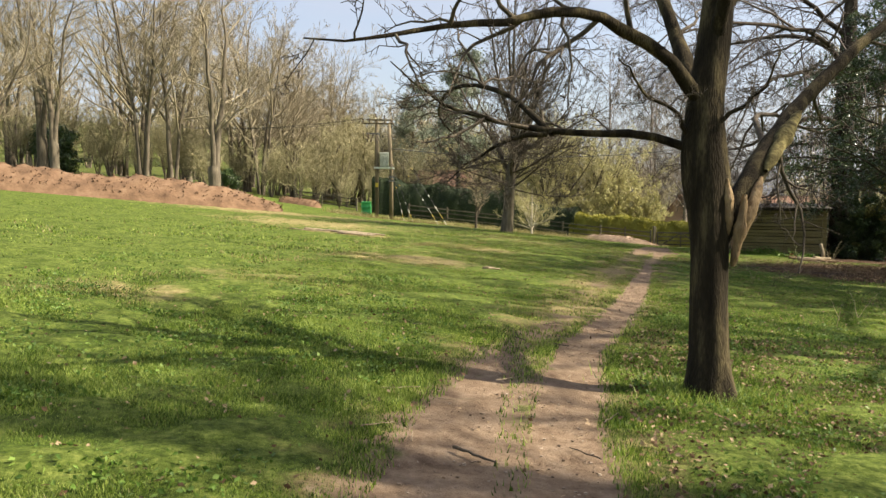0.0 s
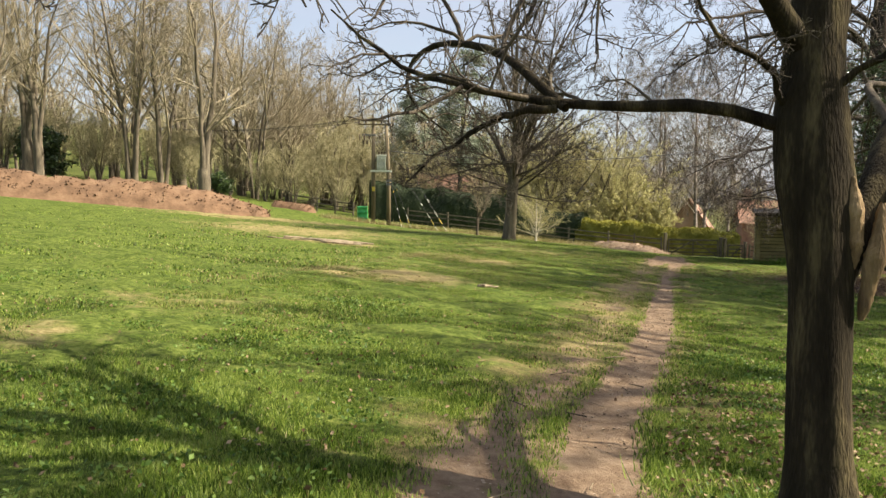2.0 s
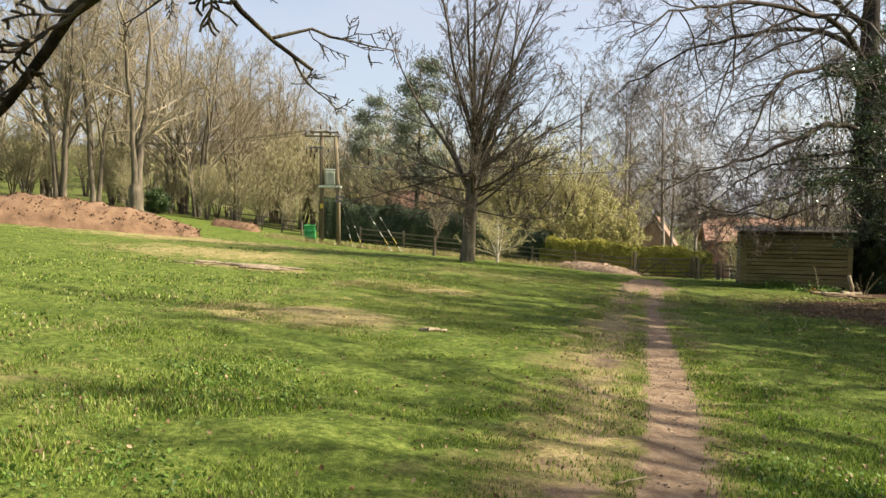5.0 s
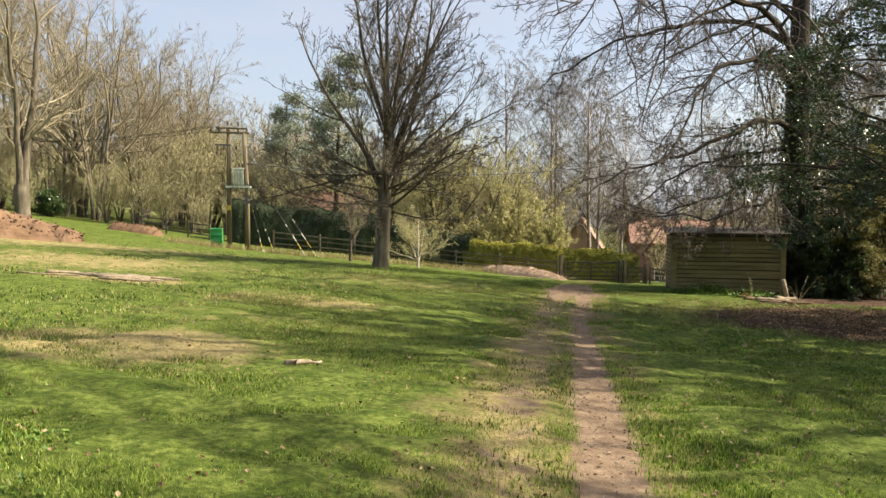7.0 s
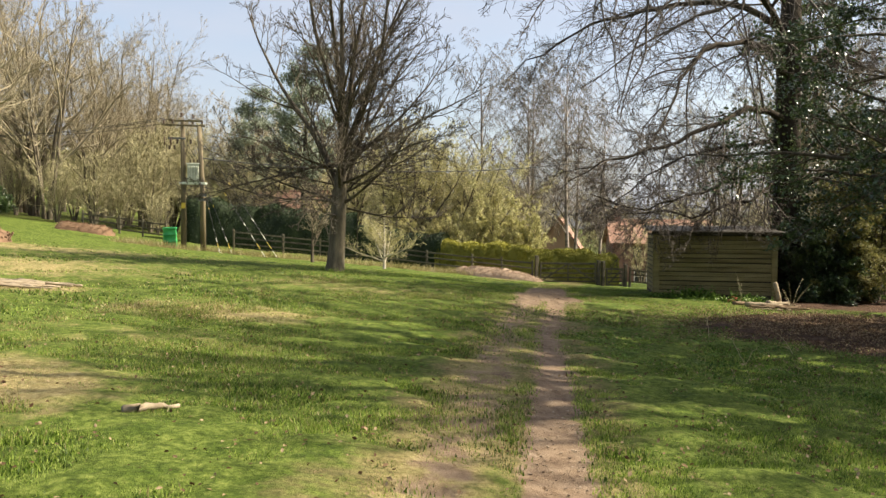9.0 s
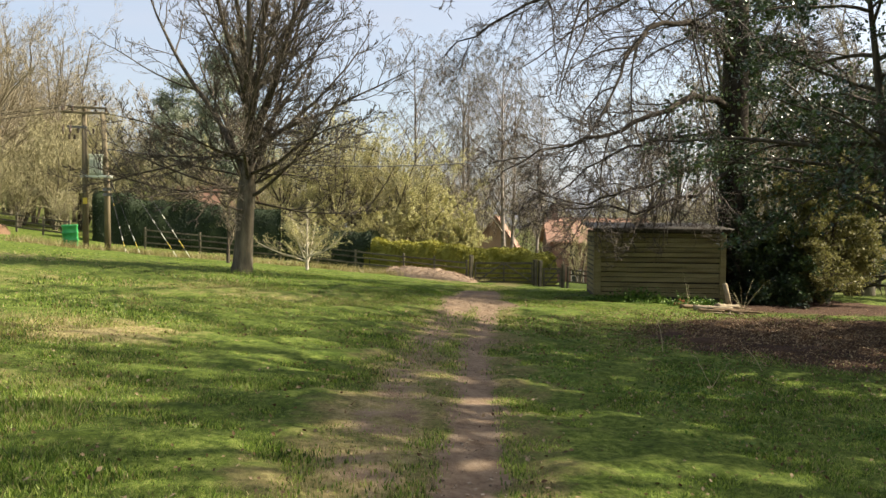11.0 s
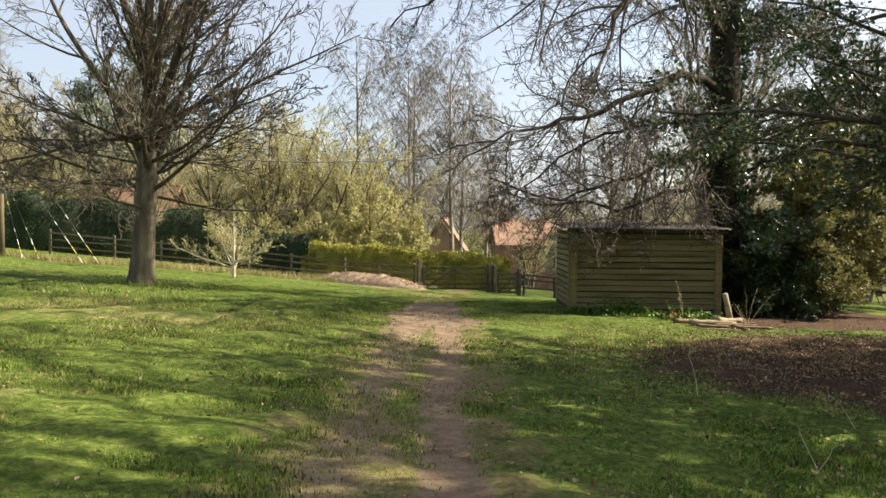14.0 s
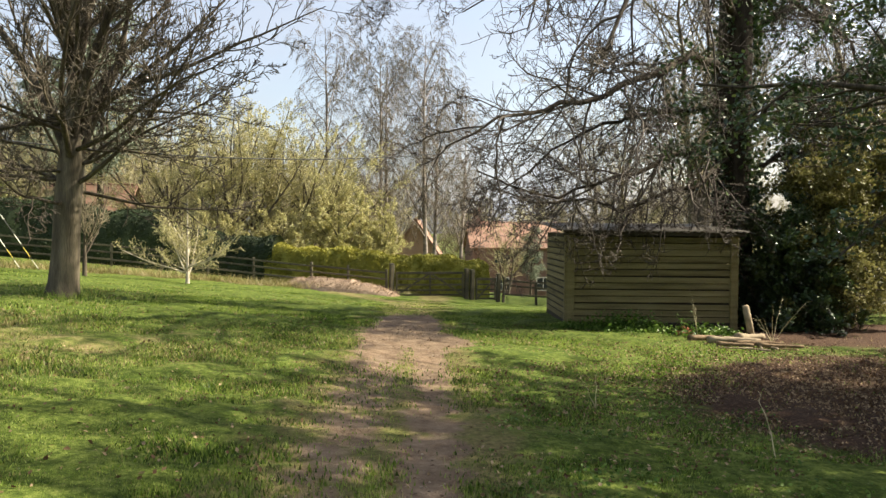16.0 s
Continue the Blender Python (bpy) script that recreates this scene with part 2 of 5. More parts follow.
    litter = ramp(tex(24.0, 6.0, 0.75), [(0.32, (0.03, 0.018, 0.012)), (0.52, (0.062, 0.036, 0.023)), (0.70, (0.165, 0.105, 0.068))])
    col = mix(mask("litter", mid, 0.8, 0.35, 0.6), col, litter)
    l.new(col, bsdf.inputs["Base Color"])
    b = n.new("ShaderNodeBump")
    b.inputs["Strength"].default_value, b.inputs["Distance"].default_value = 0.8, 0.05
    l.new(tex(14.0, 8.0, 0.7), b.inputs["Height"])
    l.new(b.outputs[0], bsdf.inputs["Normal"])
    return m


def blade_material(name, a, b, c):
    m = material(name, [a, b, c], 1.1, 0.5, 0.0, 9, translucent=0.4, island=0.7, spec=0.35)
    return m


GRASS = blade_material("grass_blade", (0.034, 0.068, 0.008), (0.130, 0.215, 0.022), (0.32, 0.39, 0.09))
GRASS_DRY = blade_material("grass_dry", (0.16, 0.14, 0.045), (0.28, 0.24, 0.095), (0.42, 0.36, 0.18))
GROUND = attribute_ground()

# ---- mesh helpers ----


def np_mesh(name, verts, faces, smooth=False):
    """A mesh from an array of corners and an array of equal-sided faces."""
    me = bpy.data.meshes.new(name)
    verts, faces = np.ascontiguousarray(verts, np.float32), np.ascontiguousarray(faces, np.int32)
    k = faces.shape[1]
    me.vertices.add(len(verts))
    me.vertices.foreach_set("co", verts.ravel())
    me.loops.add(faces.size)
    me.loops.foreach_set("vertex_index", faces.ravel())
    me.polygons.add(len(faces))
    me.polygons.foreach_set("loop_start", np.arange(0, faces.size, k, dtype=np.int32))
    me.polygons.foreach_set("use_smooth", np.full(len(faces), smooth))
    me.update(calc_edges=True)
    return me


def part_np(name, verts, faces, mat, parent=None, label="", smooth=False, kind=""):
    ob = new(name, np_mesh(name, verts, faces, smooth))
    ob.data.materials.append(mat)
    if parent is not None:
        ob.parent = parent
    return tagged(ob, label, kind=kind)


def part(name, bm, mat, parent=None, label="", kind=""):
    """Links a bmesh as one mesh object under a thing or a part."""
    me = bpy.data.meshes.new(name)
    bm.to_mesh(me)
    bm.free()
    me.materials.append(mat)
    ob = new(name, me)
    if parent is not None:
        ob.parent = parent
    return tagged(ob, label, kind=kind)


def thing(name, m, label, category, group="", kind=""):
    ob = new(name)
    ob.matrix_world = m
    return tagged(ob, label, category, group, kind)


def box(bm, x0, y0, z0, x1, y1, z1, m=None, bevel=0.0):
    made = bmesh.ops.create_cube(bm, size=1.0)["verts"]
    bmesh.ops.scale(bm, vec=(x1 - x0, y1 - y0, z1 - z0), verts=made)
    bmesh.ops.translate(bm, vec=((x0 + x1) / 2, (y0 + y1) / 2, (z0 + z1) / 2), verts=made)
    if bevel:
        es = list({e for v in made for e in v.link_edges})
        made = list({v for f in bmesh.ops.bevel(bm, geom=es, offset=bevel, segments=1, affect="EDGES", profile=0.5)["faces"] for v in f.verts} | {v for v in made if v.is_valid})
    if m is not None:
        bmesh.ops.transform(bm, matrix=m, verts=made)
    return made


def box_part(name, size, mat, parent, m=None, bevel=0.0, label=""):
    """A bevelled bar or board given by (x0, y0, z0, x1, y1, z1)."""
    bm = bmesh.new()
    box(bm, *size, bevel=bevel)
    if m is not None:
        bmesh.ops.transform(bm, matrix=m, verts=bm.verts)
    return part(name, bm, mat, parent, label)


def tube(pts, rad, k):
    """Tapered tubes round many polylines at once: pts N x S x 3, rad N x S."""
    pts, rad = np.asarray(pts, float), np.asarray(rad, float)
    n, s, _ = pts.shape
    tan = np.gradient(pts, axis=1)
    tan /= np.linalg.norm(tan, axis=2, keepdims=True) + 1e-9
    ref = np.where(np.abs(tan[:, :1, 2:3]) > 0.8, np.array([[[1.0, 0.13, 0.0]]]), np.array([[[0.07, 0.1, 1.0]]]))
    u = np.cross(tan, np.broadcast_to(ref, tan.shape))
    u /= np.linalg.norm(u, axis=2, keepdims=True) + 1e-9
    v = np.cross(tan, u)
    a = np.arange(k) * 2 * np.pi / k
    ring = pts[:, :, None] + rad[:, :, None, None] * (np.cos(a)[:, None] * u[:, :, None] + np.sin(a)[:, None] * v[:, :, None])
    idx = np.arange(n * s * k).reshape(n, s, k)
    nxt = np.roll(idx, -1, axis=2)
    f = np.stack([idx[:, :-1], nxt[:, :-1], nxt[:, 1:], idx[:, 1:]], axis=-1)
    return ring.reshape(-1, 3), f.reshape(-1, 4)


def joined(pieces):
    vs, fs, o = [], [], 0
    for v, f in pieces:
        vs.append(v)
        fs.append(f + o)
        o += len(v)
    return np.concatenate(vs), np.concatenate(fs)


def tube_part(name, line, radii, k, mat, parent=None, label="", caps=False):
    v, f = tube(np.array([line]), np.array([radii]), k)
    ob = part_np(name, v, f, mat, parent, label, True)
    if caps:
        bm = bmesh.new()
        bm.from_mesh(ob.data)
        bmesh.ops.holes_fill(bm, edges=[e for e in bm.edges if e.is_boundary], sides=0)
        bm.to_mesh(ob.data)
        bm.free()
    return ob


def resample(line, n):
    line = np.array(line, float)
    d = np.r_[0, np.cumsum(np.linalg.norm(np.diff(line, axis=0), axis=1))]
    t = np.linspace(0, d[-1], n)
    out = np.stack([np.interp(t, d, line[:, i]) for i in range(3)], 1)
    for _ in range(2):
        out[1:-1] = 0.25 * out[:-2] + 0.5 * out[1:-1] + 0.25 * out[2:]
    return out


def unit(a):
    return a / (np.linalg.norm(a, axis=-1, keepdims=True) + 1e-9)


def shoots(r, pts, rad, n, t0, t1, angle, ratio, thick, segs, wander=0.1, lift=0.0, thin=0.25, floor_r=0.003, fixed=0.0):
    """Side shoots of many branches at once. lift: how they bend up (or, below 0, hang)."""
    nb, s, _ = pts.shape
    length = np.linalg.norm(np.diff(pts, axis=1), axis=2).sum(1)
    t = t0 + (t1 - t0) * (np.arange(n)[None] + r.random((nb, n))) / n
    q = t * (s - 1)
    i = np.clip(q.astype(int), 0, s - 2)
    w = (q - i)[..., None]
    row = np.arange(nb)[:, None]
    start = pts[row, i] * (1 - w) + pts[row, i + 1] * w
    pr = rad[row, i] * (1 - w[..., 0]) + rad[row, i + 1] * w[..., 0]
    d = unit(pts[row, i + 1] - pts[row, i]).reshape(-1, 3)
    start, pr = start.reshape(-1, 3), pr.reshape(-1)
    side = unit(np.cross(d, unit(r.normal(size=d.shape))))
    a = np.radians(r.uniform(*angle, len(d)))[:, None]
    d = np.cos(a) * d + np.sin(a) * side
    size = (fixed or np.repeat(length, n) * ratio) * r.uniform(0.6, 1.25, len(d)) * (1 - 0.55 * (t.reshape(-1) - t0) / max(1e-6, 1 - t0))
    r0 = np.maximum(np.minimum(pr * 0.8, size * thick), floor_r)
    line = [start]
    for k in range(segs):
        d = unit(d + wander * r.normal(size=d.shape) + np.array([0, 0, lift]) / segs)
        line.append(line[-1] + d * (size / segs)[:, None])
    p = np.stack(line, 1)
    return p, np.maximum(r0[:, None] * np.linspace(1, thin, segs + 1)[None], floor_r * 0.7)


def leaves(r, centres, size, flat=0.0, long=1.6):
    """Small pointed leaves, each a bent pair of faces."""
    c = np.asarray(centres)
    n = len(c)
    nrm = unit(r.normal(size=(n, 3)) + np.array([0, 0, flat]))
    u = unit(np.cross(nrm, unit(r.normal(size=(n, 3)))))
    v = np.cross(nrm, u)
    s = (size * r.uniform(0.6, 1.3, n))[:, None]
    a, b = c - u * s * long / 2, c + u * s * long / 2
    verts = np.stack([a, c - v * s / 2 + nrm * s * 0.12, b, c + v * s / 2 + nrm * s * 0.12], 1).reshape(-1, 3)
    return verts, np.arange(4 * n).reshape(n, 4)


def along(r, pts, n, t0=0.2):
    """n places along each of many polylines."""
    nb, s, _ = pts.shape
    q = (t0 + (1 - t0) * r.random((nb, n))) * (s - 1.001)
    i = q.astype(int)
    w = (q - i)[..., None]
    row = np.arange(nb)[:, None]
    return (pts[row, i] * (1 - w) + pts[row, i + 1] * w).reshape(-1, 3)

# ---- the lie of the land ----


def step(a, b, x):
    t = np.clip((x - a) / (b - a), 0, 1)
    return t * t * (3 - 2 * t)


def value_noise(x, y, size, seed):
    """Smooth random values from 0 to 1, in patches of the given size in metres."""
    table = np.random.default_rng(seed).random((512, 512))
    u, v = np.asarray(x) / size + 4096.0, np.asarray(y) / size + 4096.0
    i, j = np.floor(u).astype(int), np.floor(v).astype(int)
    a, b = u - i, v - j
    a, b = a * a * (3 - 2 * a), b * b * (3 - 2 * b)
    i0, i1, j0, j1 = i % 512, (i + 1) % 512, j % 512, (j + 1) % 512
    return (table[i0, j0] * (1 - a) + table[i1, j0] * a) * (1 - b) + (table[i0, j1] * (1 - a) + table[i1, j1] * a) * b


def land(x, y):
    x, y = np.asarray(x, float), np.asarray(y, float)
    e = np.maximum(0, x - 8.0)
    xc = np.clip(x, -45, 45)
    z = -0.077 * xc + 0.062 * (np.minimum(e, 37) - 2 * (1 - np.exp(-e / 2))) * (1 - step(37, 48, y))
    z = z + step(38, 58, y) * np.clip(-0.25 - 0.035 * x, -0.6, 0.7)
    z = z + 0.17 * np.exp(-((x - 2.8) ** 2 + (y - 36) ** 2) / 60)
    z = z - 0.28 * np.exp(-((x + 5) ** 2 / 60 + (y - 57) ** 2 / 80))
    z = z - 2.6 * step(62, 95, y) * step(-6, 16, x)
    z = z + 16 * step(105, 230, y) * step(60, -30, x) + 10 * step(60, 220, -x)
    return z


def gz(x, y):
    return float(land(x, y))


RUT_Y = [-8, 4, 6, 9, 11, 14.3, 17.6, 22.6, 25.4, 28, 30.5, 33.5, 36, 39, 44, 56]
RUT_X = [0.1, 0.68, 0.93, 1.55, 2.25, 3.35, 4.3, 5.75, 6.5, 7.4, 8.2, 9.1, 9.9, 10.8, 12.4, 17]
RUT2_Y = [-8, 4, 6, 8.3, 10.8, 14.2, 16.8, 19.7, 23.8, 25.4, 28, 30.5, 33.5, 36, 44]
RUT2_X = [-0.9, -0.05, 0.15, 0.6, 1.5, 2.6, 3.25, 4.1, 5.3, 5.7, 6.6, 7.4, 8.4, 9.3, 12.0]


def masks(x, y):
    """Worn earth, dry grass (one patch painted for sunlit turf), leaf litter and thin turf, each from 0 to 1."""
    d1, d2 = x - np.interp(y, RUT_Y, RUT_X), x - np.interp(y, RUT2_Y, RUT2_X)
    end = 1 - 0.75 * step(36.5, 40, y)
    w1 = np.interp(y, [4, 8, 12, 22, 36], [0.42, 0.42, 0.36, 0.36, 0.45])
    w2 = np.interp(y, [4, 8, 11, 15, 36], [0.7, 0.5, 0.4, 0.45, 0.6])
    s2 = np.interp(y, [6, 9, 12, 24, 30, 33], [0.85, 0.7, 0.5, 0.58, 0.66, 0.95])
    s1 = np.interp(y, [9, 18, 23, 30, 33], [0.95, 0.92, 0.78, 0.74, 0.95])
    earth = np.maximum(np.exp(-np.abs(d1 / w1) ** 2.6) * end * s1, np.exp(-np.abs(d2 / w2) ** 2.6) * s2 * end)
    earth = np.maximum(earth, np.exp(-((d1 + 0.4) / 0.5) ** 2) * np.interp(y, [7, 10, 31, 33, 36, 38], [0.75, 0, 0, 1, 1, 0]))
    earth = np.maximum(earth, np.exp(-(((x - 9.0) / 1.1) ** 2 + ((y - 33.9) / 1.8) ** 2) ** 2))
    thin = 0.75 * np.exp(-(np.minimum(np.abs(d1), np.abs(d2)) / 1.1) ** 2) + 0.25
    dry = np.exp(-(((x + 1.0) / 1.7) ** 2 + ((y - 19) / 1.3) ** 2))
    # the (3.0, 31.5) patch paints sunlit brightness into the far turf; the rest is dry grass
    for cx, cy, rx, ry, k in ((-4.3, 10.2, 1.3, 0.9, 0.6), (3.0, 31.5, 4.0, 2.5, 0.4), (0.8, 25.3, 1.8, 1.2, 0.9), (-5.5, 32, 5, 4.5, 0.6), (-3.5, 27.4, 2.0, 0.8, 0.8), (-3, 13, 2.0, 1.5, 0.4), (-9, 40, 9, 4, 0.6), (3.4, 31, 2.0, 1.5, 0.45), (0.5, 22.0, 3.0, 2.0, 0.35)):
        dry = np.maximum(dry, k * np.exp(-(((x - cx) / rx) ** 2 + ((y - cy) / ry) ** 2)))
    dry = np.maximum(dry, 0.6 * np.exp(-(d2 / 0.55) ** 2) * step(9.5, 12.5, y) * (1 - step(23, 27, y)))
    litter = np.exp(-(((x - 15.2) / 5.0) ** 2 + ((y - 27.3) / 4.0) ** 2) ** 3)
    litter = np.maximum(litter, np.exp(-(((x - 18.5) / 3.6) ** 2 + ((y - 34.5) / 3.2) ** 2) ** 2))
    litter = np.maximum(litter, np.maximum(step(63.5, 67, y + 0.8 * np.sin(0.7 * x)), step(-22, -27, x)) * step(40, 62, y + 0 * x) * 0.42)
    return earth, np.clip(1.25 * dry, 0, 1), litter, thin


def build_ground():
    fx, fy = np.r_[np.arange(-16, -6, 0.2), np.arange(-6, 10, 0.085), np.arange(10, 22.01, 0.2)], np.r_[np.arange(0, 30, 0.095), np.arange(30, 62.01, 0.2)]
    out = np.geomspace(1, 1900, 26)
    gx = np.r_[-16 - out[::-1], fx, 22 + out]
    gy = np.r_[0 - out[::-1], fy, 62 + out]
    X, Y = np.meshgrid(gx, gy)
    Z = land(X, Y)
    near = (X > -17) & (X < 23) & (Y > -1) & (Y < 63)
    e, d, li, th = masks(X, Y)
    rough = np.zeros_like(Z)
    for f, a in ((0.9, 0.03), (2.7, 0.016), (6.1, 0.008)):
        rough += a * (np.sin(f * X + 1.7 * np.sin(0.8 * f * Y)) * np.cos(1.1 * f * Y + 1.3 * np.sin(0.7 * f * X)))
    rough += 0.045 * (value_noise(X, Y, 0.26, 4) - 0.5) + 0.03 * (value_noise(X, Y, 0.6, 5) - 0.5)
    Z = Z + np.where(near, rough * (1 - 0.6 * e), 0) - 0.035 * e * near
    ny, nx = X.shape
    idx = np.arange(ny * nx).reshape(ny, nx)
    faces = np.stack([idx[:-1, :-1], idx[:-1, 1:], idx[1:, 1:], idx[1:, :-1]], -1).reshape(-1, 4)
    ob = part_np("ground", np.stack([X, Y, Z], -1).reshape(-1, 3), faces, GROUND, smooth=True)
    for name, a in (("earth", e), ("dry", d), ("litter", li), ("thin", th)):
        at = ob.data.attributes.new(name, "FLOAT", "POINT")
        at.data.foreach_set("value", np.ascontiguousarray(a, np.float32).ravel())
    tagged(ob, "sloping spring meadow with a trodden earth path", "ground", kind="structure")


build_ground()


def blades(r, n, half_x, y0, y1, height, width, dry_only=False):
    """Grass blades, one pointed face each, thickest beside the path."""
    y = r.uniform(y0, y1, n)
    mid = np.interp(y, RUT_Y, RUT_X)
    x = mid + (r.normal(0, 1, n) * half_x if half_x > 6 else r.uniform(-1.5, 1.15, n) * half_x)
    keep = (x > -18) & (x < 19)
    x, y = x[keep], y[keep]
    e, d, li, th = masks(x, y)
    clump = 0.45 * value_noise(x, y, 1.1, 1) + 0.55 * value_noise(x, y, 0.24, 2)
    clump2 = value_noise(x, y, 0.13, 3)
    p = (1 - np.clip(1.3 * e, 0, 1)) * (1 - 0.96 * li) * (0.5 + 0.5 * clump2) * np.clip(0.5 + 1.1 * clump, 0, 1)
    p = p * (np.clip(d * 1.6 + 0.36 * (value_noise(x, y, 0.9, 8) > 0.4), 0, 1) if dry_only else 1 - 0.75 * d)
    keep = r.random(len(x)) < p
    x, y, clump, th = x[keep], y[keep], clump[keep], th[keep]
    m = len(x)
    z = land(x, y) - 0.03
    h = height * r.uniform(0.45, 1.25, m) * (0.55 + 0.95 * clump ** 1.5) * (1.2 - 0.7 * th)
    far = 1 + 0.035 * np.hypot(x - np.interp(y, RUT_Y, RUT_X), 0) ** 1.2
    a = r.uniform(0, 2 * np.pi, m)
    w = width * r.uniform(0.7, 1.4, m) * far
    lean = r.uniform(0.3, 1.7, m) * h
    b = r.uniform(0, 2 * np.pi, m)
    base = np.stack([x, y, z], 1)
    side = np.stack([np.cos(a), np.sin(a), 0 * a], 1) * w[:, None] / 2
    tip = base + np.stack([np.cos(b) * lean, np.sin(b) * lean, h + 0.03], 1)
    v = np.stack([base - side, base + side, tip], 1).reshape(-1, 3)
    return v, np.arange(3 * m).reshape(m, 3)


gr = np.random.default_rng(21)
v, f = joined([blades(gr, 420000, 3.0, 2.2, 9.5, 0.042, 0.009), blades(gr, 1050000, 4.6, 2.0, 26, 0.032, 0.011), blades(gr, 190000, 4.0, 26, 40, 0.034, 0.016), blades(gr, 330000, 8.0, 3, 52, 0.032, 0.022)])
tagged(part_np("grass", v, f, GRASS), "short bright green spring grass over the meadow", "grass", kind="stuff")
v, f = joined([blades(gr, 300000, 5.0, 3, 34, 0.034, 0.011, True), blades(gr, 160000, 7.0, 16, 48, 0.036, 0.018, True)])
tagged(part_np("dry_grass", v, f, GRASS_DRY), "straw-coloured dry patches in the grass, one painted for sunlit turf", "grass", kind="stuff")


def leaf_litter(r, n):
    y = r.uniform(3, 36, n)
    x = np.interp(y, RUT_Y, RUT_X) + r.normal(1.0, 4.0, n)
    xs, ys = r.normal(14.5, 2.8, 2 * n), r.normal(27.8, 2.2, 2 * n)
    under = r.uniform(3.2, 11, n // 2)
    x, y = np.r_[x, xs, np.interp(under, RUT_Y, RUT_X) + r.uniform(0.5, 4.5, n // 2)], np.r_[y, ys, under]
    ok = (masks(x, y)[0] < 0.35) | (r.random(len(x)) < 0.12)
    x, y = x[ok], y[ok]
    return leaves(r, np.stack([x, y, land(x, y) + 0.025], 1), 0.028, 1.5, 1.5)


v, f = leaf_litter(gr, 13000)
tagged(part_np("fallen_leaves", v, f, DEAD_LEAF), "scattered brown fallen leaves on the turf", "leaves", kind="stuff")


def grit(r, n):
    """Small stones and crumbs of earth on the worn path."""
    y = r.uniform(2.5, 36, n) ** 1.0
    x = np.interp(y, RUT_Y, RUT_X) + r.normal(-0.15, 0.5, n)
    ok = masks(x, y)[0] > 0.45
    x, y = x[ok], y[ok]
    m = len(x)
    c = np.stack([x, y, land(x, y) - 0.03], 1)
    cube = np.array([[-1, -1, -1], [1, -1, -1], [1, 1, -1], [-1, 1, -1], [-1, -1, 1], [1, -1, 1], [1, 1, 1], [-1, 1, 1]]) * 0.5
    cf = np.array([[0, 3, 2, 1], [4, 5, 6, 7], [0, 1, 5, 4], [1, 2, 6, 5], [2, 3, 7, 6], [3, 0, 4, 7]])
    s = 0.005 + 0.014 * r.random(m) ** 4
    v = c[:, None] + cube[None] * r.uniform(0.4, 1.2, (m, 8, 3)) * s[:, None, None] * np.array([1.4, 1.4, 0.8])
    return v.reshape(-1, 3), (cf[None] + 8 * np.arange(m)[:, None, None]).reshape(-1, 4)


v, f = grit(gr, 9000)
tagged(part_np("grit", v, f, GRIT), "small stones and earth crumbs on the path", "grit", kind="stuff")

# ---- trees ----


def tree_thing(name, at, label, group=""):
    return thing(name, pose(at[0], at[1], gz(at[0], at[1])), label, "tree", group)


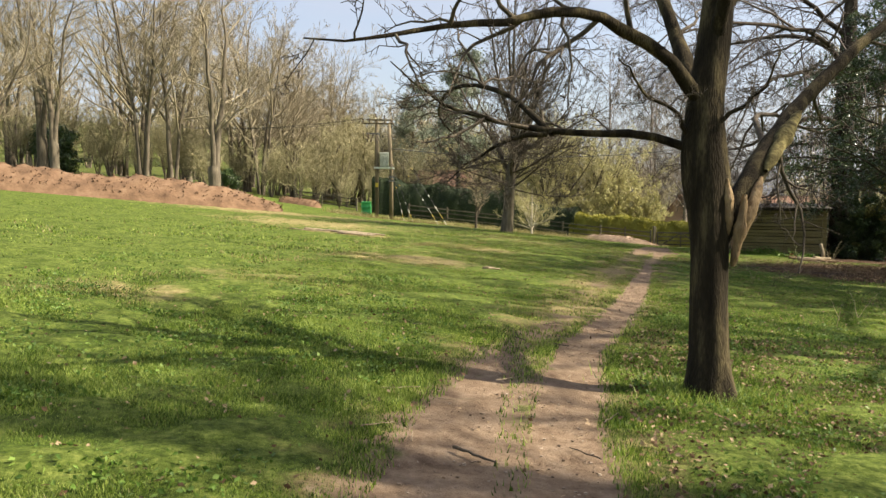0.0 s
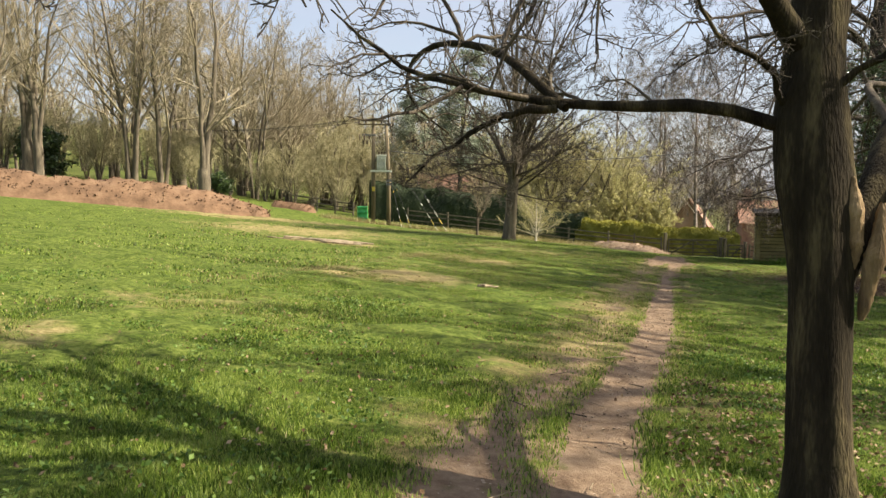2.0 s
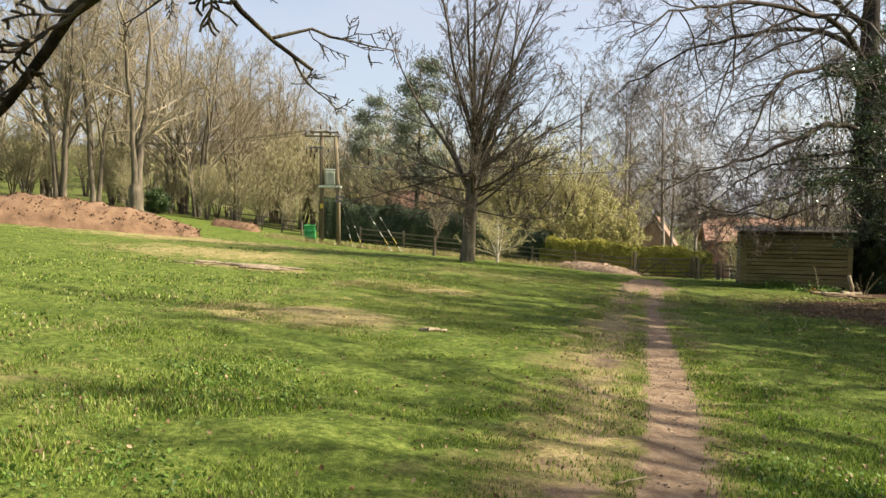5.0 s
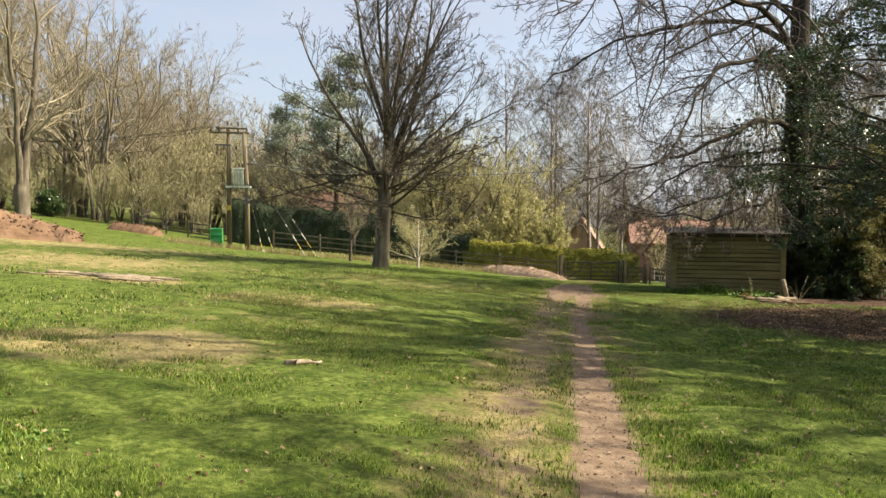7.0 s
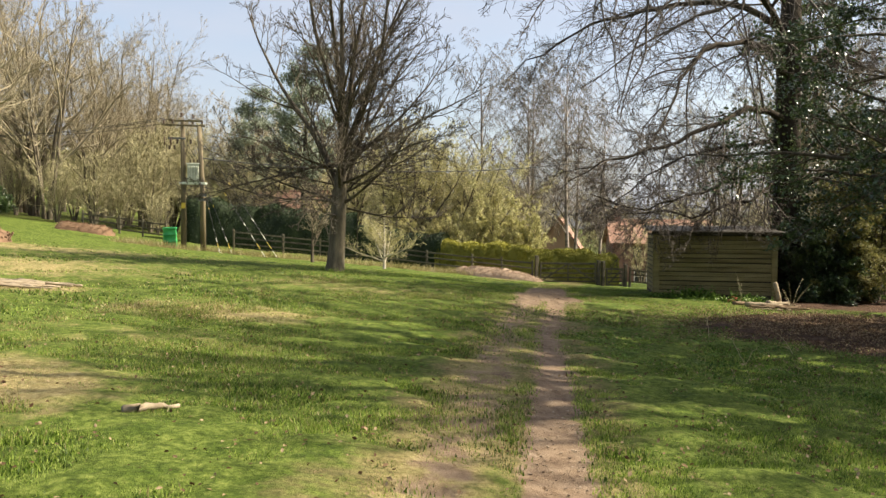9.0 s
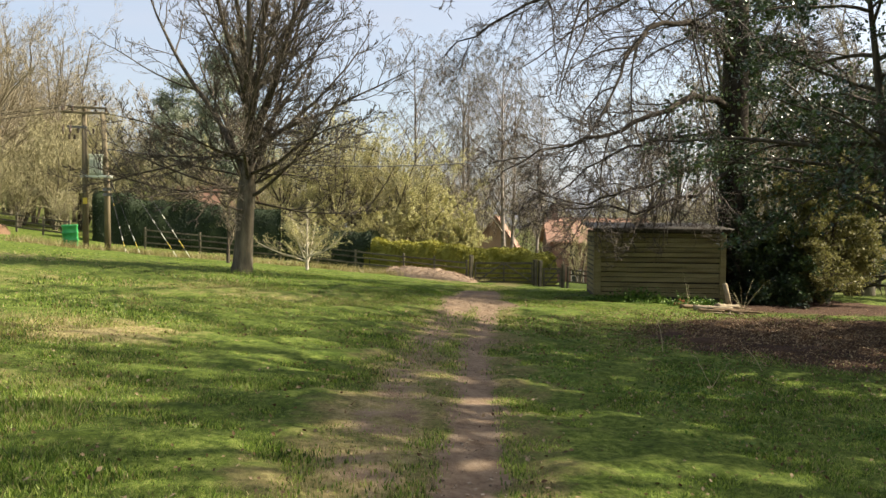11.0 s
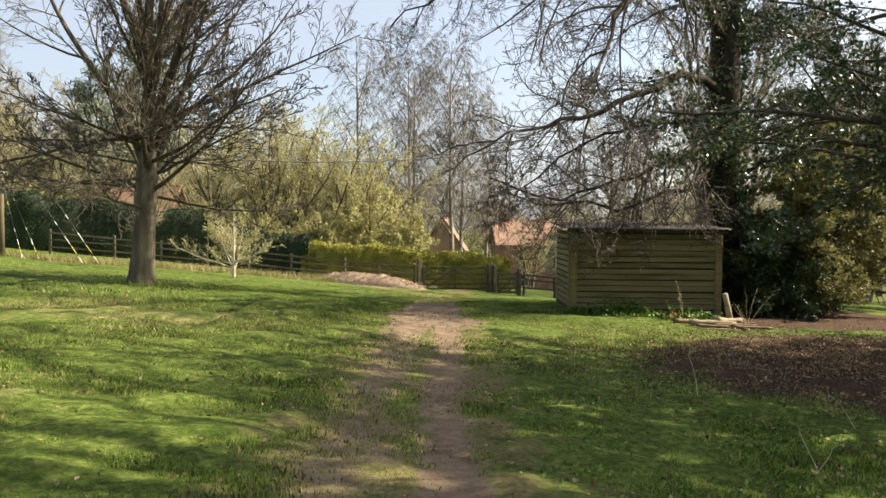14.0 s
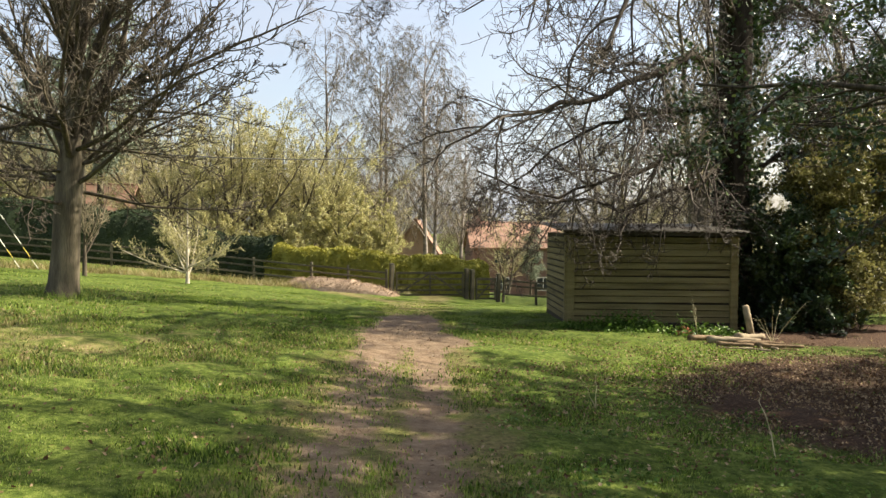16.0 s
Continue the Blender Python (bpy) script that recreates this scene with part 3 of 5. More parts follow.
def near_tree():
    """The forked field tree beside the path; its limbs by their own lines."""
    r = np.random.default_rng(3)
    ox, oy = 2.38, 7.05
    o = np.array([ox, oy, gz(ox, oy)])
    root = tree_thing("field_tree", (ox, oy), "bare forked field tree with a torn bark wound, beside the path")
    trunk = resample([(2.40, 7.0, -0.35), (2.39, 7.03, 0.1), (2.36, 7.06, 0.6), (2.37, 7.1, 1.2), (2.36, 7.12, 1.5), (2.33, 7.14, 1.8), (2.29, 7.16, 2.1), (2.31, 7.19, 2.5), (2.38, 7.22, 2.95), (2.42, 7.25, 3.4), (2.52, 7.31, 4.3), (2.5, 7.35, 5.6), (2.6, 7.3, 7.2)], 40)
    h = trunk[:, 2]
    tr = np.interp(h, [-0.3, -0.05, 0.15, 0.6, 1.1, 1.5, 1.8, 2.15, 2.5, 3.0, 4.3, 7.2], [0.28, 0.22, 0.178, 0.166, 0.165, 0.188, 0.21, 0.19, 0.16, 0.15, 0.115, 0.03])
    v, f = tube(np.array([trunk - o]), np.array([tr]), 20)
    ang = np.arctan2(v[:, 1], v[:, 0])
    lump = 1 + 0.05 * np.sin(5 * ang + 3 * v[:, 2]) * (v[:, 2] < 2.4) + 0.09 * np.maximum(0, np.sin(4 * ang + 0.7)) * np.exp(-np.maximum(0, v[:, 2]) / 0.16)
    centre = np.stack([np.interp(v[:, 2], h - o[2], trunk[:, i] - o[i]) for i in (0, 1)], 1)
    v[:, :2] = centre + (v[:, :2] - centre) * lump[:, None]
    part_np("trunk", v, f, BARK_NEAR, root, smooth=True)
    lines = [
        ([(2.30, 7.15, 2.45), (2.12, 7.09, 2.68), (1.76, 7.01, 2.93), (1.27, 6.82, 3.17), (0.95, 6.62, 3.21), (0.65, 6.42, 3.12), (0.32, 6.2, 2.95), (0.01, 6.0, 2.93), (-0.39, 5.79, 2.74), (-0.62, 5.58, 2.63), (-0.99, 5.48, 2.65)], 0.070, 0.006),
        ([(2.33, 7.15, 1.98), (2.12, 7.17, 2.13), (1.91, 7.21, 2.2), (1.61, 7.36, 2.21), (1.11, 7.56, 2.2), (0.75, 7.76, 2.26), (0.32, 8.08, 2.46), (-0.03, 8.28, 2.6), (-0.3, 8.5, 2.86), (-0.6, 8.9, 3.1)], 0.046, 0.007),
        ([(2.38, 7.1, 1.15), (2.52, 7.07, 1.42), (2.65, 7.14, 1.65), (2.86, 7.36, 1.90), (3.24, 7.90, 2.26), (3.60, 8.40, 2.57), (3.96, 8.78, 2.80), (4.20, 8.80, 3.14), (4.50, 8.94, 3.33), (4.74, 8.86, 3.46), (5.2, 9.4, 3.9), (5.8, 9.8, 4.6)], 0.125, 0.028),
        ([(2.27, 7.18, 2.5), (2.24, 7.50, 2.70), (2.23, 7.72, 3.04), (2.20, 7.92, 3.30), (2.11, 8.15, 3.60), (2.05, 8.6, 4.2), (1.9, 9.3, 5.2), (1.7, 9.8, 6.2)], 0.085, 0.02),
        ([(0.95, 7.65, 2.22), (0.7, 7.72, 2.2), (0.45, 7.8, 2.08), (0.2, 7.9, 1.9), (-0.05, 8.0, 1.66)], 0.03, 0.006),
        ([(1.0, 7.62, 2.22), (0.55, 8.3, 2.75), (0.1, 9.3, 2.9), (-0.1, 10.3, 2.6), (0.1, 10.5, 2.46), (0.36, 10.35, 2.27)], 0.035, 0.009),
        ([(2.4, 7.22, 3.2), (2.9, 7.6, 4.0), (3.3, 8.1, 5.0), (3.5, 8.4, 6.3)], 0.07, 0.02),
        ([(2.4, 7.2, 3.0), (2.3, 6.6, 3.9), (2.2, 5.9, 4.8), (2.3, 5.3, 5.9)], 0.07, 0.02),
        ([(2.45, 7.25, 3.6), (1.7, 7.0, 4.4), (0.7, 6.7, 5.2), (-0.3, 6.5, 5.8)], 0.06, 0.015),
        ([(2.2, 7.2, 2.1), (2.0, 7.0, 2.4), (1.65, 6.9, 2.55), (1.35, 6.8, 2.85)], 0.025, 0.006),
        ([(2.34, 7.1, 2.25), (2.55, 6.95, 2.4), (2.75, 6.9, 2.62), (2.85, 6.8, 2.95)], 0.025, 0.006),
    ]
    pts = np.stack([resample(p, 16) for p, _, _ in lines]) - o
    pts[:, 2:] += np.cumsum(r.normal(0, 0.016, pts[:, 2:].shape), 1)
    rad = np.stack([np.linspace(a, b, 16) * (1 + 0.07 * np.sin(np.arange(16) * 2.1 + i)) for i, (_, a, b) in enumerate(lines)])
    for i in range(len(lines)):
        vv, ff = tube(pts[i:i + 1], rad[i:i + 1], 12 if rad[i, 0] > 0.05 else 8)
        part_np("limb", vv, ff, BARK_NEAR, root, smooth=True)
    a, ar = shoots(r, pts, rad, 11, 0.2, 1.0, (30, 75), 0.32, 0.018, 7, 0.22, 0.12)
    b, br = shoots(r, a, ar, 7, 0.2, 1.0, (30, 75), 0.45, 0.016, 5, 0.24, 0.1)
    c, cr = shoots(r, b, br, 5, 0.2, 1.0, (30, 75), 0.5, 0.02, 3, 0.25, 0.1, floor_r=0.004)
    t, trr = shoots(r, np.array([trunk - o]), np.array([tr]), 16, 0.55, 1.0, (30, 65), 0.22, 0.018, 7, 0.15, 0.3)
    t2, t2r = shoots(r, t, trr, 10, 0.2, 1.0, (30, 70), 0.4, 0.018, 5, 0.2, 0.1)
    t3, t3r = shoots(r, t2, t2r, 5, 0.2, 1.0, (30, 70), 0.5, 0.02, 3, 0.2, 0.1, floor_r=0.004)
    v, f = joined([tube(a, ar, 6), tube(b, br, 4), tube(c, cr, 3), tube(t, trr, 6), tube(t2, t2r, 4), tube(t3, t3r, 3)])
    part_np("crown", v, f, BARK, root, "dark bare spring twigs", True, "stuff")
    # the torn wound under the fork: ridges of bare wood
    for i, (p, w) in enumerate((([(2.54, 6.98, 1.02), (2.575, 6.965, 1.25), (2.60, 6.955, 1.45), (2.62, 6.96, 1.66)], 0.045), ([(2.60, 6.99, 1.22), (2.66, 7.0, 1.42), (2.74, 7.06, 1.60), (2.86, 7.22, 1.82)], 0.05), ([(2.49, 6.985, 1.30), (2.49, 6.975, 1.55), (2.46, 6.98, 1.8)], 0.04), ([(2.92, 7.27, 1.88), (3.12, 7.55, 2.08), (3.34, 7.87, 2.27), (3.66, 8.30, 2.54)], 0.075))):
        line = resample(p, 34) - o
        rr = w * np.sin(np.linspace(0.12, 3.02, 34)) ** 0.7 * (1 + 0.12 * np.sin(np.arange(34) * 0.45 + 2 * i))
        vv, ff = tube(np.array([line]), np.array([np.abs(rr) + 0.004]), 14)
        part_np("wound", vv + 0.0025 * r.normal(size=vv.shape), ff, MOSS if i == 3 else WOUND, root, "lichen-covered bark" if i == 3 else "torn wood with curled bark", True)


near_tree()


def bare_tree(name, at, label, seed, height, fork, trunk_r, bark, twig, limbs=9, spread=(20, 55), lift=0.9, dens=(9, 8, 5), leaf=None, leaf_n=0, leaf_size=0.06, group="", lean=(0, 0), twig_r=0.006, crown=0.62, droop=0.1, wander=0.07, low=0, thick=0.022):
    """A leafless tree: a trunk, limbs from the fork up, and three orders of twigs."""
    r = np.random.default_rng(seed)
    root = tree_thing(name, at, label, group)
    top = np.array([lean[0], lean[1], height * 0.93])
    n = 18
    s = np.linspace(0, 1, n)[:, None]
    line = top * s + np.array([0.0, 0.0, -0.35]) * (1 - s) + np.cumsum(r.normal(0, 0.012 * height / 8, (n, 3)) * np.array([1, 1, 0]), 0) * s
    ff0 = fork / height
    rad = trunk_r * np.interp(s[:, 0], [0, 0.03, 0.08, ff0, ff0 + 0.08, 1], [1.45, 1.2, 1.0, 0.88, 0.6, 0.06])
    v, f = tube(np.array([line]), np.array([rad]), 12)
    part_np("trunk", v, f, bark, root, smooth=True)
    a, ar = shoots(r, np.array([line]), np.array([rad]), limbs, ff0, 0.9 if not low else 0.5, spread, crown, thick, 9, wander, lift)
    if low:
        w, wr = shoots(r, np.array([line]), np.array([rad]), low, ff0 * 0.95, 0.5, (48, 85), crown * 0.68, thick * 0.8, 9, wander, 0.35)
        a, ar = np.concatenate([a, w]), np.concatenate([ar, wr])
    for k in range(len(a)):
        v, f = tube(a[k:k + 1], ar[k:k + 1], 7)
        part_np("limb", v, f, bark, root, smooth=True)
    b, br = shoots(r, a, ar, dens[0], 0.15, 1.0, (20, 55), 0.42, 0.016, 6, 0.10, droop + 0.3, floor_r=twig_r)
    c, cr = shoots(r, b, br, dens[1], 0.15, 1.0, (20, 60), 0.45, 0.014, 4, 0.12, droop, floor_r=twig_r)
    pieces = [tube(b, br, 4), tube(c, cr, 3)]
    last = c
    if dens[2]:
        last, er = shoots(r, c, cr, dens[2], 0.2, 1.0, (20, 60), 0.5, 0.014, 2, 0.12, droop, floor_r=twig_r * 0.8)
        pieces.append(tube(last, er, 3))
    v, f = joined(pieces)
    part_np("crown", v, f, twig, root, smooth=True, kind="stuff")
    if leaf is not None:
        v, f = leaves(r, along(r, last, leaf_n) + r.normal(0, 0.05, (len(last) * leaf_n, 3)), leaf_size)
        part_np("foliage", v, f, leaf, root, smooth=False, kind="stuff")
    return root


def ash():
    """The lone meadow tree: a short bole, a sheaf of rising limbs in an oval crown, and spreading low boughs."""
    r = np.random.default_rng(12)
    root = tree_thing("ash_tree", (2.8, 37.4), "bare oval-crowned tree with a short bole, alone in the meadow")
    s = np.linspace(0, 1, 22)
    line = np.stack([0.35 * s + 0.10 * np.sin(5 * s), 0.12 * np.sin(4 * s), -0.35 + 12.3 * s], 1)
    rad = np.interp(line[:, 2], [-0.3, 0.0, 0.3, 1.0, 1.9, 2.6, 3.4, 12], [0.40, 0.33, 0.275, 0.255, 0.27, 0.24, 0.13, 0.012])
    v, f = tube(np.array([line]), np.array([rad]), 16)
    ang = np.arctan2(v[:, 1], v[:, 0])
    lump = 1 + 0.07 * np.sin(3 * ang + 2.3 * v[:, 2]) * (v[:, 2] < 2.6)
    v[:, :2] *= np.where(v[:, 2] < 2.6, lump, 1)[:, None]
    part_np("trunk", v, f, BARK_GREY, root, smooth=True)
    stem, srad = np.array([line]), np.array([rad])
    up, ur = shoots(r, stem, srad, 13, 0.185, 0.50, (10, 34), 0.62, 0.0115, 12, 0.06, 0.22, thin=0.12)
    wide, wr = shoots(r, stem, srad, 17, 0.19, 0.46, (38, 64), 0.44, 0.0115, 11, 0.075, 0.42, thin=0.14)
    low, lr = shoots(r, stem, srad, 19, 0.175, 0.34, (66, 98), 0.37, 0.0095, 10, 0.08, 0.16, thin=0.18)
    top, tr = shoots(r, stem, srad, 12, 0.45, 0.97, (18, 45), 0.28, 0.010, 9, 0.06, 0.3)
    kinds = [(up, ur), (wide, wr), (low, lr), (top, tr)]
    pieces = []
    for p, q in kinds:
        for k in range(len(p)):
            v, f = tube(p[k:k + 1], q[k:k + 1], 7)
            part_np("limb", v, f, BARK, root, smooth=True)
        b, br = shoots(r, p, q, 13, 0.18, 1.0, (25, 60), 0.34, 0.011, 7, 0.10, 0.34, floor_r=0.010)
        c, cr = shoots(r, b, br, 8, 0.18, 1.0, (25, 60), 0.40, 0.011, 4, 0.13, 0.3, floor_r=0.010)
        d, dr = shoots(r, c, cr, 3, 0.25, 1.0, (25, 60), 0.55, 0.012, 2, 0.12, 0.3, floor_r=0.010)
        pieces += [tube(b, br, 4), tube(c, cr, 3), tube(d, dr, 3)]
    v, f = joined(pieces)
    part_np("crown", v, f, TWIG_ASH, root, "dark bare upturned twigs", True, "stuff")


ash()



def fork_trunk(name, at, label, seed, height, stems, r0, bark, twig, group, dens=(7, 6, 4), tilt=0.16, twig_r=0.010, bend=(0, 0), bole=0.0):
    """A bare tree of several upright stems from one foot."""
    r = np.random.default_rng(seed)
    root = tree_thing(name, at, label, group)
    n = 14
    pts, rad = [], []
    for i in range(stems):
        a = 2 * math.pi * i / stems + r.uniform(-0.5, 0.5)
        s = np.linspace(0, 1, n)
        out = tilt * height * r.uniform(0.5, 1.1) * s ** 1.3
        foot = 0.0 if stems == 1 else r0 * (0.35 if bole else 1.1)
        p = np.stack([np.cos(a) * (foot + out) + bend[0] * s, np.sin(a) * (foot + out) + bend[1] * s, bole - 0.4 + (height * r.uniform(0.82, 0.96) + 0.4 - bole) * s], 1)
        p[:, :2] += np.cumsum(r.normal(0, 0.021 * height ** 0.8, (n, 2)), 0) * s[:, None]
        pts.append(p)
        rad.append(r0 * r.uniform(0.7, 1.05) * np.interp(s, [0, 0.05, 0.12, 0.5, 1], [1.35, 1.05, 0.95, 0.62, 0.07]))
    pts, rad = np.array(pts), np.array(rad)
    for i in range(stems):
        v, f = tube(pts[i:i + 1], rad[i:i + 1], 9)
        part_np("trunk", v, f, bark, root, smooth=True)
    if bole:
        low = np.linspace(0, 1, 8)
        v, f = tube(np.array([np.stack([0.05 * np.sin(4 * low), 0 * low, -0.5 + (bole + 0.5) * low], 1)]), np.array([r0 * np.interp(low, [0, 0.15, 0.4, 0.8, 1], [2.4, 1.9, 1.6, 1.75, 1.3])]), 12)
        part_np("trunk", v, f, bark, root, smooth=True)
    a, ar = shoots(r, pts, rad, 13, 0.16 if bole else 0.22, 0.97, (28, 68), 0.46, 0.0125, 7, 0.10, 0.32, floor_r=twig_r)
    b, br = shoots(r, a, ar, dens[0], 0.15, 1.0, (20, 58), 0.44, 0.016, 5, 0.1, 0.25, floor_r=twig_r)
    c, cr = shoots(r, b, br, dens[1], 0.15, 1.0, (20, 60), 0.48, 0.014, 3, 0.12, 0.15, floor_r=twig_r)
    pieces = [tube(a, ar, 5), tube(b, br, 3), tube(c, cr, 3)]
    if dens[2]:
        d, dr = shoots(r, c, cr, dens[2], 0.2, 1.0, (20, 60), 0.55, 0.014, 2, 0.12, 0.1, floor_r=twig_r * 0.8)
        pieces.append(tube(d, dr, 3))
    v, f = joined(pieces)
    part_np("crown", v, f, twig, root, smooth=True, kind="stuff")
    return root


ROW = "bare trees along the field edge"
wood_a = fork_trunk("maple_tree", (-17.2, 58), "bare tree with a short thick forked trunk and sawn stub", 31, 17.0, 3, 0.27, BARK_GREY, TWIG_TAN, ROW, (8, 7, 3), tilt=0.17, bole=2.0, twig_r=0.011)
wood_b = fork_trunk("maple_tree", (-25.5, 66), "tall bare tree of several upright grey stems", 32, 21.0, 3, 0.23, BARK_GREY, TWIG_TAN, ROW, (8, 7, 3), tilt=0.13, twig_r=0.011)
wood_c = fork_trunk("maple_tree", (-16.6, 70), "slender bare tree of many upright stems", 33, 16.0, 4, 0.15, BARK_GREY, TWIG_TAN, ROW, (8, 6, 3), tilt=0.17, twig_r=0.011)
wood_d = fork_trunk("maple_tree", (-34, 66), "tall bare tree with a single grey trunk", 34, 20.0, 3, 0.26, BARK_GREY, TWIG_TAN, ROW, (8, 7, 3), tilt=0.15, bole=3.2, twig_r=0.011)
bush_a = fork_trunk("thicket_bush", (-9.5, 69), "tangled olive-brown leafless bush at the wood's edge", 35, 6.0, 8, 0.06, BARK_GREY, TWIG_OLIVE, "thicket bushes", (5, 4, 2), 0.36, 0.014)
lean_a = fork_trunk("willow_tree", (-12.2, 71), "leaning bare willow with curved dark stems", 36, 7.5, 4, 0.13, BARK, TWIG_OLIVE, "thicket bushes", (8, 6, 2), 0.25, 0.012, bend=(2.4, 0.4))


bare_tree("maple_tree", (-27.5, 47), "bare tree with low spreading sunlit boughs at the field edge", 39, 13.0, 2.4, 0.26, BARK_GREY, TWIG_TAN, 9, (30, 60), 0.3, (10, 8, 4), twig_r=0.010, crown=0.62, group=ROW, thick=0.014, low=12, wander=0.11)


def set_out(source, spots, seed):
    r = np.random.default_rng(seed)
    for x, y, k in spots:
        c = copy_thing(source, pose(x, y, gz(x, y) - 0.05, 0, 0, r.uniform(0, 360)))
        c.scale = (k * r.uniform(0.92, 1.08), k * r.uniform(0.92, 1.08), k * r.uniform(0.94, 1.06))


set_out(wood_b, [(-28.5, 73, 1.0), (-23.6, 67.5, 0.92), (-33, 80, 1.05), (-21.5, 79, 0.95), (-40, 72, 1.0), (-12.5, 84, 0.85)], 51)
set_out(wood_c, [(-14.4, 73.5, 0.95), (-18.8, 74, 1.05), (-12.2, 79, 0.82), (-9.5, 86, 0.8), (-5, 92, 0.85), (2, 98, 0.85), (8.5, 96, 0.9)], 52)
set_out(wood_d, [(-31, 62, 0.82), (-38, 60, 1.0), (-44, 66, 1.0), (-29, 88, 1.05), (-48, 78, 1.05), (-19, 95, 1.0)], 53)
set_out(bush_a, [(-12.5, 66.5, 0.8), (-15, 67, 0.7), (-7.5, 72, 1.0), (-10.5, 76, 1.15), (-4.5, 74, 1.1), (-20, 65, 0.6), (-6, 67, 0.55), (-2.0, 71, 0.95), (-24, 72, 0.9), (-30, 70, 0.9), (-36, 74, 1.0), (-13, 78, 1.2), (-17, 82, 1.1), (-1, 80, 1.2), (4, 78, 1.1)], 54)
set_out(bush_a, [(-22, 70, 0.75), (-27, 69, 0.7), (-32, 72, 0.8), (-37, 68, 0.8), (-42, 72, 0.9), (-26, 77, 0.9), (-34, 79, 1.0), (-19, 71, 0.7), (-16, 74, 0.9), (-46, 70, 0.9), (-40, 80, 1.0), (-22, 84, 1.1), (-30, 84, 1.1), (-8.5, 66.5, 0.45), (-11.2, 67.5, 0.6)], 56)
set_out(lean_a, [(-9.0, 74, 1.1), (-6.2, 79, 1.2)], 55)
# wooded rise in the distance
FAR = "distant bare woodland"
far_a = fork_trunk("woodland_tree", (-20, 118), "distant bare grey-brown woodland tree", 37, 15, 3, 0.24, BARK_GREY, TWIG_TAN, FAR, (5, 5, 0), 0.16, 0.035)
far_b = fork_trunk("woodland_tree", (-6, 124), "distant bare olive-brown woodland tree", 38, 13, 4, 0.2, BARK_GREY, TWIG_OLIVE, FAR, (5, 5, 0), 0.2, 0.032)
far_r = np.random.default_rng(60)
for i in range(120):
    x = -75 + 1.75 * i + far_r.uniform(-2, 2)
    y = far_r.uniform(104, 150) if i % 2 else far_r.uniform(90, 112)
    if 24 < x < 46 and y < 112:
        y += 22
    set_out((far_a, far_b)[i % 2], [(x, y, far_r.uniform(0.72, 1.05))], 200 + i)

set_out(far_b, [(44, 78, 0.7), (49, 84, 0.75), (53, 76, 0.7), (58, 84, 0.8), (41, 86, 0.7), (63, 78, 0.8), (47, 70, 0.6), (38.5, 72, 0.55), (30.5, 78, 0.5), (69, 84, 0.9), (76, 76, 0.9), (60, 66, 0.7), (70, 64, 0.8), (52, 62, 0.6)], 61)

# spring willows behind the hedge, and small garden trees
willow = bare_tree("sallow_tree", (8.4, 67.5), "spreading sallow in pale yellow-green catkins behind the hedge", 71, 10.2, 0.9, 0.16, BARK, TWIG_OLIVE, 12, (12, 45), 0.15, (10, 8, 3), LEAF_YELLOW, 2, 0.07, "spring sallows", twig_r=0.012, crown=0.75, low=9, thick=0.014)
sallow_low = bare_tree("sallow_tree", (14.2, 65.5), "low rounded sallow bush with yellow-green young leaves", 72, 6.2, 0.4, 0.12, BARK, TWIG_OLIVE, 13, (20, 55), 0.1, (9, 8, 3), LEAF_YELLOW, 3, 0.08, "spring sallows", twig_r=0.011, crown=0.7, low=12, thick=0.014)
set_out(willow, [(9.8, 69.0, 0.98), (13.2, 68.2, 0.94), (11.6, 70, 1.0), (5.0, 72, 0.95), (15.0, 71.5, 0.9)], 73)
set_out(sallow_low, [(10.8, 65.0, 0.72), (17.2, 66.5, 0.8), (7.4, 65.3, 0.6)], 74)
bare_tree("apple_tree", (5.5, 51.2), "small white-barked fruit tree with pale twigs, beside the fence", 75, 3.4, 0.5, 0.085, BARK_WHITE, TWIG_OLIVE, 15, (30, 75), 0.45, (9, 7, 3), LEAF_YELLOW, 1, 0.035, twig_r=0.007, crown=0.66, thick=0.013, low=5)
bare_tree("cherry_tree", (1.9, 52.1), "small bare brownish fruit tree before the dark hedge", 76, 3.9, 0.9, 0.09, BARK, TWIG_TAN, 14, (25, 70), 0.6, (9, 7, 3), None, 0, 0.03, twig_r=0.007, crown=0.62, thick=0.013)


def evergreen(name, at, label, seed, height, r0, crown_r, mat, clumps, per, size, base=0.25, group=""):
    """A pine-like tree: trunk, limbs, and foliage in uneven clumps with gaps between."""
    r = np.random.default_rng(seed)
    root = tree_thing(name, at, label, group)
    s = np.linspace(0, 1, 12)
    line = np.stack([0.3 * np.sin(2 * s), 0.2 * np.sin(3 * s), -0.3 + (height + 0.3) * s * 0.95], 1)
    rad = r0 * (1.1 - s)
    v, f = tube(np.array([line]), np.array([rad]), 10)
    part_np("trunk", v, f, BARK, root, smooth=True)
    a, ar = shoots(r, np.array([line]), np.array([rad]), clumps, base, 0.99, (45, 85), crown_r / height, 0.02, 6, 0.1, 0.35)
    for k in range(len(a)):
        v, f = tube(a[k:k + 1], ar[k:k + 1], 5)
        part_np("limb", v, f, BARK, root, smooth=True)
    cs = []
    for i in range(len(a)):
        for j in (3, 4, 5, 6):
            cs.append(a[i, j] + r.normal(0, 0.5, (per, 3)) * np.array([0.9, 0.9, 0.5]) * crown_r / 4.0)
    v, f = leaves(r, np.concatenate(cs), size, 0.4, 2.2)
    part_np("foliage", v, f, mat, root, kind="stuff")
    return root


